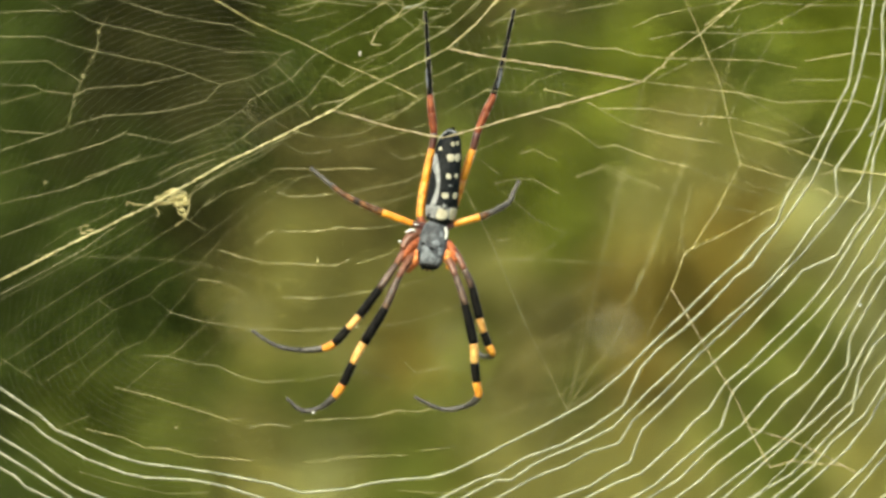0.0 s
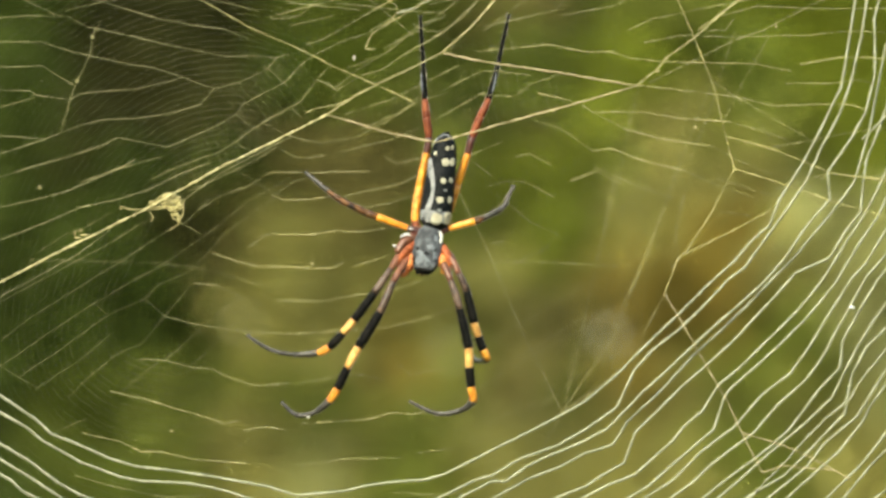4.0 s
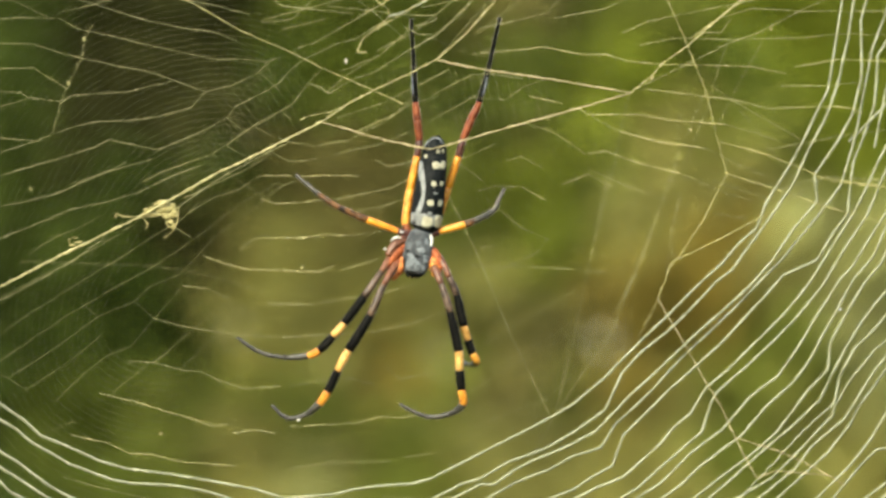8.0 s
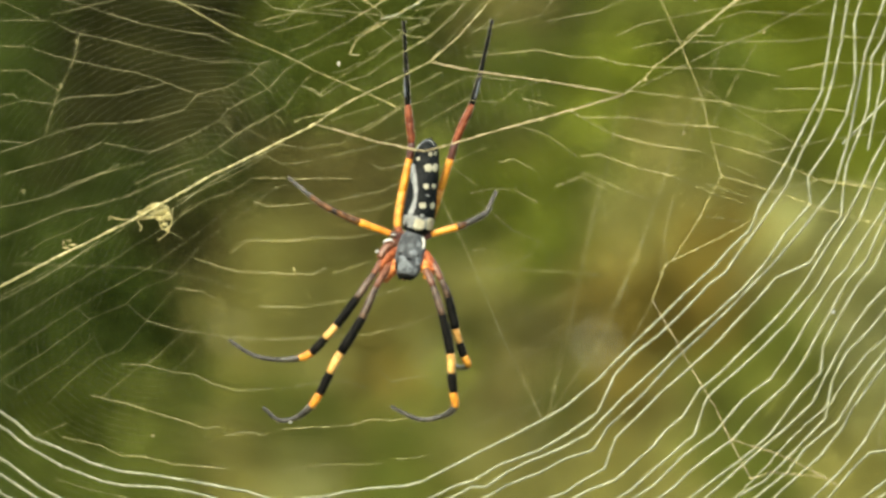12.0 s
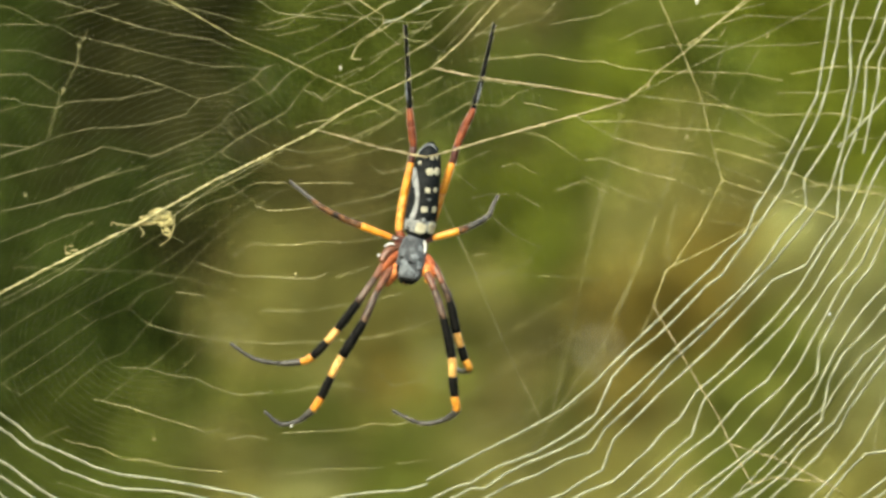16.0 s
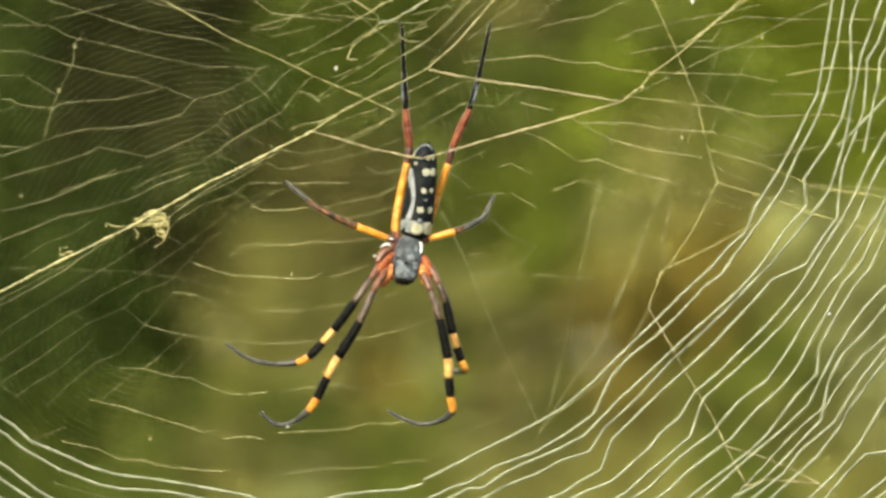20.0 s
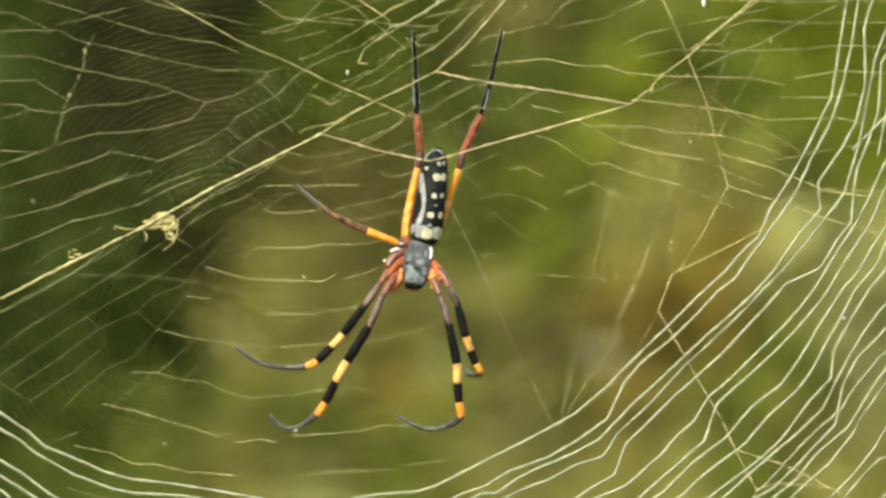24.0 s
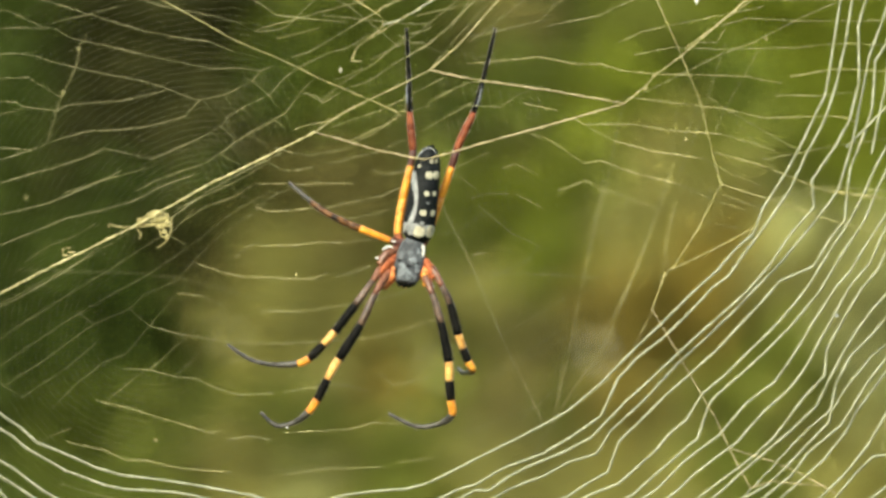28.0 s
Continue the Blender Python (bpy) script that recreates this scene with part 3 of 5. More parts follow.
def loft_mesh(surface, rings=26, sides=28, rough=0.0):
    bm = bmesh.new()
    rows = []
    for i in range(rings + 1):
        s = 0.5 - 0.5 * math.cos(math.pi * i / rings)
        rows.append([bm.verts.new(surface(s, 2 * math.pi * k / sides, rough * noise.noise(Vector((s * 7, math.sin(2 * math.pi * k / sides) * 2, math.cos(2 * math.pi * k / sides) * 2)))))
                     for k in range(sides)])
    for a, b in zip(rows, rows[1:]):
        for k in range(sides):
            bm.faces.new((a[k], a[(k + 1) % sides], b[(k + 1) % sides], b[k]))
    bm.faces.new(rows[0][::-1])
    bm.faces.new(rows[-1])
    bmesh.ops.recalc_face_normals(bm, faces=bm.faces)
    return bm


def patch(surface, s, a, ds, da, lift=0.35, square=3.0, ragged=0.12, seed=1.0, skew=0.0):
    """A raised marking on a body: centre s and angle a (degrees), half sizes ds and da; square: how boxy its outline is."""
    bm = bmesh.new()
    n = 22
    rings = []
    for q in (0.0, 0.22, 0.44, 0.66, 0.86, 1.0):
        ring = []
        for k in range(n):
            t = 2 * math.pi * k / n
            c, w = math.cos(t), math.sin(t)
            e = (abs(c) ** square + abs(w) ** square) ** (-1 / square) * (1 + ragged * noise.noise(Vector((c * 1.9, w * 1.9, seed * 5.3))))
            ps = s + ds * q * e * w
            pa = radians(a + da * q * e * c + skew * q * e * w)
            ring.append(bm.verts.new(surface(min(max(ps, 0.0), 1.0), pa, lift if q < 0.95 else -0.6)))
            if q == 0.0:
                break
        rings.append(ring)
    for k in range(n):
        bm.faces.new((rings[0][0], rings[1][k], rings[1][(k + 1) % n]))
    for x, y in zip(rings[1:], rings[2:]):
        for k in range(n):
            bm.faces.new((x[k], y[k], y[(k + 1) % n], x[(k + 1) % n]))
    bmesh.ops.recalc_face_normals(bm, faces=bm.faces)
    return bm


def ribbon(surface, nodes, lift=0.5, ragged=0.25):
    """A raised streak over a body through places (u, v, half width) of the plan."""
    bm = bmesh.new()
    pts = [Vector(n) for n in nodes]
    rows = []
    n = (len(pts) - 1) * 5
    for i in range(n + 1):
        p = along(pts, i * (len(pts) - 1) / n)
        q = along(pts, min(i + 0.5, n) * (len(pts) - 1) / n) - along(pts, max(i - 0.5, 0) * (len(pts) - 1) / n)
        cross = Vector((-q.y, q.x)).normalized()
        wide = p.z * (1 + ragged * noise.noise(Vector((p.x * 0.16, p.y * 0.16, 2.0)))) * min(1.0, 0.35 + 0.5 * min(i, n - i))
        row = []
        for f, up in ((-1, -0.5), (-0.7, 0.6), (0, 1.0), (0.7, 0.6), (1, -0.5)):
            row.append(bm.verts.new(surface(*surface.seat(p.x + cross.x * wide * f, p.y + cross.y * wide * f), lift * up)))
        rows.append(row)
    for a, b in zip(rows, rows[1:]):
        for k in range(4):
            bm.faces.new((a[k], a[k + 1], b[k + 1], b[k]))
    bmesh.ops.recalc_face_normals(bm, faces=bm.faces)
    return bm


# abdomen
belly = loft(S(799, 228), S(777, 399), [(0, 5), (0.04, 14), (0.12, 20.5), (0.3, 25), (0.55, 27), (0.8, 29), (0.93, 26), (1.0, 14)], 0.92)
abdomen = part("abdomen", loft_mesh(belly, 34, 32, 0.6), ABDOMEN, spider, "long cylindrical black abdomen with cream spots")
for s, wide, tall in ((0.685, 22, 0.048), (0.485, 18, 0.040), (0.295, 20, 0.050), (0.15, 16, 0.034)):
    for k, da in ((0, -wide * 0.98), (1, wide * 0.98)):
        if s < 0.3:
            da *= 0.86
        part("spot", patch(belly, s + 0.006 * (1 - 2 * k), 30 + da, tall * (0.86 if 0.2 < s < 0.4 else 0.74), wide * (0.84 if 0.2 < s < 0.4 else 0.64), seed=s * 9 + k, square=2.5, ragged=0.25), CREAM, abdomen, "cream spot")
part("front_band", patch(belly, 0.868, -14, 0.070, 68, seed=4.2, square=5, ragged=0.10), SILVER, abdomen, "silvery front band of the abdomen")
for u, v, ds, da, seed in ((782, 380, 0.064, 24, 1.7), (803, 380, 0.066, 30, 2.9)):
    s, a = belly.seat(u, v)
    part("front_lobe", patch(belly, s, math.degrees(a), ds, da, lift=1.0, seed=seed, square=2.5, ragged=0.2), CREAM, abdomen, "broad rounded cream lobe")
part("side_stripe", ribbon(belly, ((770, 272, 3.2), (771, 284, 5.6), (772, 298, 6.8), (775, 313, 4.2), (775, 330, 3.0), (772, 346, 3.8), (767, 360, 5.4), (763, 372, 7.5))), SILVER, abdomen, "silvery side stripe, widest near its top")
part("rim", ribbon(belly, ((776, 247, 1.6), (781, 240, 1.3), (790, 233, 1.1), (798, 231, 1.3), (805, 235, 1.0), (809, 242, 0.7))), SILVER, abdomen, "thin white rim of the tip")
for u, v, ds, da in ((779, 264, 0.022, 10), (776, 249, 0.016, 12)):
    s, a = belly.seat(u, v)
    part("spot", patch(belly, s, math.degrees(a), ds, da, seed=u, ragged=0.4, square=2.2), CREAM, abdomen, "small pale spot")
part("spot", patch(belly, 0.795, 10, 0.014, 8, seed=5.0, ragged=0.7), SILVER, abdomen, "faint grey fleck")
part("spot", patch(belly, 0.585, 24, 0.008, 9, seed=3.0, ragged=0.7), SILVER, abdomen, "faint grey fleck")
for du, dv in ((-3, 0), (3, -2)):
    sp = tube(bmesh.new(), [S(798 + du, 233 + dv, -3), S(799 + du, 230 + dv, -2), S(800 + du, 227 + dv, 0)], [4e-4, 3e-4, 1e-4], 8)
    part("spinneret", sp, BLACK, abdomen, "dark spinneret")

# cephalothorax
for u, v, a, b in ((742, 412, 9, 9), (787, 412, 7, 9)):
    part("coxa", blob(bmesh.new(), S(u, v, 4), (a * TENTH, 9e-4, b * TENTH), 0.35, u * 0.11, 3), DARK_RED, spider, "dark red leg base beside the carapace")
for tone, line in ((RUST_RED, ((748, 412, 7), (733, 415, 8), (722, 424, 8), (712, 440, 6))), (COXA_RED, ((745, 424, 8), (730, 433, 10), (717, 448, 8.4), (708, 462, 6))), (COXA_ORANGE, ((748, 444, 9), (736, 455, 12.5), (726, 468, 11), (719, 480, 7))),
                   (COXA_RED, ((781, 424, 7), (794, 434, 8.6), (804, 449, 7.6), (811, 462, 5.8))), (COXA_ORANGE, ((776, 440, 9), (790, 450, 12), (797, 462, 10), (802, 476, 6.6)))):
    pts = [S(u, v, 2 - 5 * i) for i, (u, v, r) in enumerate(line)]
    radii = [Vector((r, 0, 0)) for u, v, r in line]
    bm = tube(bmesh.new(), [along(pts, t * 0.25) for t in range(13)], [along(radii, t * 0.25).x * TENTH * (1 + 0.16 * noise.noise(Vector((t * 0.9, line[0][0], 0)))) for t in range(13)], 12)
    part("coxa", bm, tone, spider, "broad orange-red leg base")
shield = loft(S(773, 392, -4), S(758, 478, -8), [(0, 14), (0.12, 21), (0.35, 25.5), (0.6, 26), (0.78, 23.5), (0.92, 18), (1.0, 9)], 0.66)
carapace = part("carapace", loft_mesh(shield, 30, 30, 0.5), CARAPACE, spider, "dark grey hairy carapace")
for u, v, ds, da, seed in ((757, 455, 0.15, 38, 1.0), (780, 445, 0.12, 14, 2.0), (752, 440, 0.06, 16, 3.0), (772, 430, 0.05, 18, 4.0), (776, 462, 0.07, 12, 6.0), (781, 415, 0.06, 9, 7.0)):
    s, a = shield.seat(u, v)
    part("grey_hair", patch(shield, s, math.degrees(a), ds, da, lift=1.0, seed=seed, ragged=0.5, square=2.2), GREY_HAIR, carapace, "mat of bluish grey hair")
part("dark_mark", patch(shield, 0.94, 0, 0.06, 70, lift=1.3, seed=2.5, ragged=0.3), BLACK, carapace, "black face below the grey hair")
for u, v, ds, da, seed in ((765, 441, 0.022, 14, 1.0), (749, 432, 0.035, 8, 3.0), (742, 452, 0.08, 6, 4.0), (779, 436, 0.02, 6, 11.0), (770, 473, 0.018, 8, 8.0), (752, 474, 0.018, 9, 9.0)):
    s, a = shield.seat(u, v)
    part("dark_mark", patch(shield, s, math.degrees(a), ds, da, lift=1.8, seed=seed, ragged=0.8, square=2.0), BLACK, carapace, "dark mark among grey hairs")
for u, v in ((748, 476), (756, 479), (764, 478), (771, 475), (757, 473), (764, 472)):
    s, a = shield.seat(u, v)
    part("eye", blob(bmesh.new(), shield(s, a, 1.0), (2.2e-4,) * 3, 0.0), BLACK, carapace, "small glossy black eye")
for u in (749, 762):
    ch = tube(bmesh.new(), [S(u, 460, -4), S(u, 470, -6), S(u, 475, -2)], [6e-4, 6.5e-4, 4e-4], 10)
    part("chelicera", ch, BLACK, spider, "black fang base")
pts = [S(u, v, 4) - S(760, 474) for u, v in ((743, 463), (747, 472), (756, 475), (766, 474), (774, 463))]
jaw = part("mouthpart", tube(bmesh.new(), [along(pts, t * 0.4) for t in range(11)], [TENTH * r for r in (2, 3, 3.6, 4, 4, 3.6, 4, 4, 3.6, 3, 2)], 8), COXA_ORANGE, spider, "orange mouthparts under the face", at=S(760, 474))
for line in (((738, 452), (726, 461), (722, 471), (730, 477)), ((777, 452), (791, 460), (798, 469), (790, 475))):
    pts = [S(u, v, 2 - 2 * i) for i, (u, v) in enumerate(line)]
    pp = tube(bmesh.new(), [along(pts, t * 0.3) for t in range(11)], [6e-4, 6.8e-4, 7.4e-4, 7e-4, 6.4e-4, 6.6e-4, 7e-4, 6.4e-4, 5.4e-4, 4.2e-4, 2.4e-4], 8)
    part("pedipalp", pp, ORANGE, spider, "orange pedipalp")
for u, v, a, b in ((708, 428, 3.4, 2.4), (807, 477, 3.2, 2.4), (737, 398, 4.5, 1.6)):
    part("hair_tuft", blob(bmesh.new(), S(u, v, -16), (a * TENTH, 4e-4, b * TENTH), 0.5, u), WHITE_HAIR, spider, "white hair tuft at a leg joint")
for line in (((717, 413, 0.7), (723, 409, 1.8), (730, 407, 2.1), (737, 410, 0.7)), ((787, 402, 1.0), (790, 409, 2.7), (790, 417, 2.3), (787, 428, 0.7))):
    pts = [S(u, v, -14) for u, v, r in line]
    bm = tube(bmesh.new(), [along(pts, t * 0.3) for t in range(11)], [TENTH * (line[min(int(t * 0.3 + 0.5), 3)][2] + random.uniform(-0.4, 0.4)) for t in range(11)], 8)
    part("hair_tuft", bm, WHITE_HAIR, spider, "white hair fringe beside the carapace")

# grey hair streaks that stand in for highlights on the hind legs
for line in (((755, 120, 0.4), (755, 133, 1.2), (756, 146, 1.4), (757, 157, 0.4)), ((887, 120, 0.4), (886, 133, 1.3), (883, 146, 1.5), (879, 158, 0.4))):
    pts = [S(u, v, 14) for u, v, r in line]
    bm = tube(bmesh.new(), [along(pts, t * 0.3) for t in range(11)], [TENTH * max(0.2, line[min(int(t * 0.3 + 0.5), 3)][2] + random.uniform(-0.4, 0.4)) for t in range(11)], 6)
    part("hair_tuft", bm, GREY_HAIR, spider, "grey hair streak standing in for a highlight on a black hind leg")


def leg(label, nodes, spans):
    """nodes: (u, v, d, half width); spans: name and material of each stretch between two nodes. The first stretch carries the others."""
    base = S(*nodes[0][:3])
    pts = [S(u, v, d) - base for u, v, d, r in nodes]
    whole, fringe = None, bmesh.new()
    for i, (name, mat) in enumerate(spans):
        steps = 6
        line, radii = [], []
        for k in range(-1, steps + 1):
            t = min(max(i + k / steps, 0.0), len(nodes) - 1.0)
            f = min(max(k / steps, 0.0), 1.0)
            p = along(pts, t) if k >= 0 else along(pts, max(i - 0.03, 0.0))
            if k < 0 and i == 0:
                continue
            line.append(p)
            r = nodes[i][3] + (nodes[i + 1][3] - nodes[i][3]) * f
            swell = 0.91 if "yellow_band" in name else 1.0 + 0.07 * noise.noise(Vector((k * 1.3, i, nodes[0][0] * 0.1))) if "black_" in name else 1.0
            radii.append(TENTH * r * swell * (1 + 0.07 * math.sin(math.pi * f)) * (0.90 if k < 0 else 1.0))
        bm = tube(bmesh.new(), line, radii, 12)
        brush = "black" in name
        for k in range(0 if "tarsus" in name else 90 if brush else 16):  # hairs; the black stretches are dense brushes
            f = random.random()
            at = f * (len(line) - 1)
            c = line[int(at)].lerp(line[min(int(at) + 1, len(line) - 1)], at % 1)
            out = random_way()
            out.y *= 0.5
            out = out.normalized()
            r = radii[min(int(at), len(radii) - 1)]
            reach = random.uniform(1.2e-4, 3.4e-4) if brush else random.uniform(1.5e-4, 4e-4)
            tube(bm, [c + out * r * 0.8, c + out * (r + reach) + (line[-1] - line[0]).normalized() * (5e-4 if brush else 3e-4)], [0.6e-4 if brush else 0.4e-4, 0.1e-4], 4)
        reach = (line[-1] - line[0]).length
        for k in range(round(reach / TENTH * 1.3)):  # sparse pale hairs that stand off on both flanks, added to mimic a bright rim
            at = random.random() * (len(line) - 1)
            c = line[int(at)].lerp(line[min(int(at) + 1, len(line) - 1)], at % 1)
            way = (line[-1] - line[0]).normalized()
            out = way.cross(Vector((0, 1, 0))).normalized() * random.choice((-1, 1)) + Vector((0, random.uniform(-0.7, 0.5), 0))
            r = radii[min(int(at), len(radii) - 1)]
            c += out.normalized() * r * 0.9
            tube(fringe, [c, c + out.normalized() * random.uniform(1.0e-4, 2.4e-4) + way * random.uniform(1e-4, 5e-4)], [0.45e-4, 0.12e-4], 3)
        if whole is None:
            whole = part("leg", bm, mat, spider, label, at=base)
        else:
            part(name, bm, mat, whole, name.replace("_", " "))
    part("rim_hairs", fringe, RIM_HAIR, whole, "sparse pale hairs added along the leg to mimic its bright rim")
    return whole


leg("long outer foreleg, brown then black with yellow and orange bands",
    [(744, 428, 14, 5), (721, 438, -2, 6.5), (701, 468, -20, 5.2), (671, 512, -30, 7), (636, 559, -26, 7.6), (616, 582, -20, 7), (592, 607, -12, 7), (572, 617, -4, 6), (530, 620, 4, 3.9), (486, 611, 8, 3.6), (446, 585, 10, 2.3)],
    [("coxa", RED), ("femur_base", ROSE), ("femur", BROWN), ("black_femur_end", BLACK), ("yellow_band", YELLOW), ("black_band", BLACK), ("orange_knee", ORANGE), ("tarsus", GREY_LEG), ("tarsus", GREY_LEG), ("tarsus_tip", GREY_LEG)])
leg("inner foreleg with a long black thigh and yellow bands",
    [(746, 438, 14, 5), (727, 456, -12, 7), (705, 492, -32, 5.6), (681, 546, -40, 7.5), (644, 607, -36, 8.6), (624, 644, -30, 7.2), (607, 680, -22, 7.2), (592, 702, -14, 6.8), (566, 722, -4, 4.1), (534, 727, 4, 3.7), (507, 704, 10, 2.3)],
    [("coxa", RED), ("femur_base", ROSE), ("femur", BROWN), ("black_femur_end", BLACK), ("yellow_band", YELLOW), ("black_band", BLACK), ("orange_knee", ORANGE), ("tarsus", GREY_LEG), ("tarsus", GREY_LEG), ("tarsus_tip", GREY_LEG)])
leg_front = leg("inner foreleg with a long black thigh and a curled tip",
    [(780, 436, 14, 5), (794, 460, -14, 6.8), (807, 490, -32, 5.4), (823, 540, -40, 7), (838, 608, -36, 8.4), (840, 643, -30, 7.8), (843, 676, -22, 7.2), (846, 702, -14, 6.8), (822, 720, -4, 4.1), (780, 724, 4, 3.7), (733, 702, 10, 2.3)],
    [("coxa", ORANGE), ("femur_base", RUST_RED), ("femur", BROWN), ("black_femur_end", BLACK), ("yellow_band", YELLOW), ("black_band", BLACK), ("orange_knee", ORANGE), ("tarsus", GREY_LEG), ("tarsus", GREY_LEG), ("tarsus_tip", GREY_LEG)])
leg_second = leg("outer foreleg, foreshortened, with its tip bent behind",
    [(782, 428, 14, 5), (804, 444, -6, 6.5), (822, 478, -18, 5.2), (835, 508, -18, 7), (848, 563, -12, 7.8), (856, 588, -6, 7), (864, 611, 0, 7), (872, 627, 10, 6), (860, 632, 60, 3.6), (850, 629, 110, 3.4), (846, 622, 150, 2.2)],
    [("coxa", ORANGE), ("femur_base", RUST_RED), ("femur", BROWN), ("black_femur_end", BLACK), ("yellow_band", YELLOW), ("black_band", BLACK), ("orange_knee", ORANGE), ("tarsus", GREY_LEG), ("tarsus", GREY_LEG), ("tarsus_tip", GREY_LEG)])
leg("short third leg with a yellow thigh and brown shank",
    [(756, 402, 6, 6), (730, 396, 2, 5.4), (676, 376, -4, 6.4), (657, 369, -4, 5.8), (640, 361, -4, 5.6), (612, 347, 0, 5.2), (590, 331, 6, 4.0), (549, 297, 20, 2.4)],
    [("coxa", DARK_RED), ("yellow_femur", AMBER), ("mottled_knee", MOTTLED), ("dark_band", MOTTLED), ("mottled_shank", MOTTLED), ("tarsus", MOTTLED), ("tarsus_tip", GREY_LEG)])
leg_third = leg("short third leg with a yellow thigh and dark shank",
    [(786, 406, 6, 6), (804, 397, 2, 5.4), (850, 384, -4, 6.4), (866, 378, -2, 5), (899, 360, 4, 4.6), (908, 342, 8, 3.4), (918, 320, 14, 2.4)],
    [("coxa", DARK_RED), ("yellow_femur", AMBER), ("mottled_knee", MOTTLED), ("brown_shank", GREY_LEG), ("tarsus", GREY_LEG), ("tarsus_tip", GREY_LEG)])
leg("long hind leg reaching up, yellow, red and black",
    [(758, 406, 10, 7), (744, 384, 14, 7), (752, 322, 18, 7), (764, 264, 20, 6), (768, 236, 20, 6.4), (764, 200, 20, 7.2), (761, 168, 20, 5.4), (758, 104, 20, 3.8), (753, 20, 20, 2.4)],
    [("coxa", RED), ("orange_femur_base", ORANGE), ("yellow_femur", AMBER), ("dark_knee", DARK_RED), ("red_shank", RED), ("red_shank", RED), ("metatarsus", BLACK), ("metatarsus_end", BLACK)])
leg("long hind leg half hidden by the abdomen, yellow, red and black",
    [(786, 406, 10, 7), (800, 376, 26, 7), (819, 318, 26, 7), (837, 264, 22, 6.4), (845, 235, 20, 6.4), (860, 198, 20, 7.2), (874, 167, 20, 5.4), (890, 108, 20, 4.0), (910, 17, 20, 2.5)],
    [("coxa", RED), ("orange_femur_base", ORANGE), ("yellow_femur", AMBER), ("dark_knee", DARK_RED), ("red_shank", RED), ("red_shank", RED), ("metatarsus", BLACK), ("metatarsus_end", BLACK)])


# ---- the webs ----
MIDDLE = Vector((0, 0, EYE))
orb_web = thing("orb_web", MIDDLE, "golden orb web of kinked silk threads with a fine dense spiral", "spider web")
UPPER = W(1000, 120)
upper_web = thing("upper_web", UPPER, "upper tangle of straw-coloured silk threads above the spider", "spider web")
barrier_web = thing("barrier_web", MIDDLE, "thick golden anchor threads strung before the orb web", "spider web")
KINDS = {  # half width, material, depth, name, unrest
    "pale": (2.2, SILK_PALE, -25, "capture_thread", 0.55),
    "lumpy": (1.5, SILK_PALE, -28, "capture_thread", 1.9),
    "thread": (0.44, SILK_MID, 10, "radial_thread", 0.7),
    "dim": (0.39, SILK_MID, 10, "radial_thread", 0.6),
    "bright": (0.54, SILK_STRAW, 10, "radial_thread", 0.7),
    "faint": (0.46, SILK_DULL, 60, "radial_thread", 0.6),
    "ghost": (0.25, SILK_DULL, 60, "radial_thread", 0.5),
    "soft": (0.46, SILK_DULL, 330, "back_thread", 0.5),
    "veil": (0.70, SILK_STRAW, 10, "radial_thread", 0.6),
    "ray": (0.52, SILK_MID, 190, "back_thread", 0.4),
    "hint": (0.24, SILK_DULL, 90, "radial_thread", 0.5),
    "mist": (0.30, SILK_DULL, 330, "back_thread", 0.5),
    "gold": (0.82, SILK_GOLD, -30, "anchor_thread", 0.6),
    "cord": (1.3, SILK_TAN, -30, "anchor_thread", 0.9),
    "tan": (0.95, SILK_TAN, -30, "anchor_thread", 0.6),
    "straw": (0.92, SILK_STRAW, -30, "anchor_thread", 0.7),
    "thick": (1.75, SILK_STRAW, -34, "anchor_thread", 1.0),
}


MOVED = []


def thread(web, kind, *uv, on=""):
    """A silk thread through places u, v of the plan; on: what it sways with, where that is not its web."""
    half, mat, depth, name, unrest = KINDS[kind]
    pts = [Vector(p) for p in zip(uv[::2], uv[1::2])]
    for end, after in ((0, 1), (-1, -2)):  # ends at the border of the camera's view run on past it
        p = pts[end]
        if len(pts) > 1 and abs(p.x - 784) < 900 and (p.x <= 3 or p.x >= 1560 or p.y <= 8 or p.y >= 878):
            pts[end] = p + (p - pts[after]).normalized() * 80
    depth += random.uniform(-12, 12)
    origin = web.location.copy()
    line, radii = [], []
    for i, (a, b) in enumerate(zip(pts, pts[1:])):
        n = max(2, min(160, round((b - a).length / (4 if half > 1.5 else 6))))
        across = Vector((-(b - a).y, (b - a).x)).normalized()
        sag = random.uniform(-0.5, 0.5) * min((b - a).length / 60, 2.0)
        for k in range(n + (i == len(pts) - 2)):
            f = k / n
            p = a.lerp(b, f) + across * (sag * 4 * f * (1 - f) + random.gauss(0, unrest * 0.45))
            line.append(W(p.x, p.y, depth + 3 * math.sin(len(line) * 0.35)) - origin)
            radii.append(TENTH * half * max(0.55, 1 + random.gauss(0, 0.12 if half > 2.1 else 0.26)))
    ob = part(name, tube(bmesh.new(), line, radii, 6), mat, web)
    if on:
        MOVED.append((ob, web, on))
    return ob


# thick golden anchor threads
thread(barrier_web, "gold", -5200, 2600, -900, 936, 0, 496)
thread(barrier_web, "gold", 1310, 0, 2300, -720, 6200, -2300)
thread(barrier_web, "gold", 1568, 311, 2600, 440, 6000, 700)
thread(barrier_web, "thick", 0, 496, 100, 445, 170, 411, 265, 364, 312, 338, 400, 288, 520, 230, 590, 195)
thread(barrier_web, "straw", 590, 195, 643, 160, 680, 140, 730, 117, 795, 84, 845, 40, 880, 0)
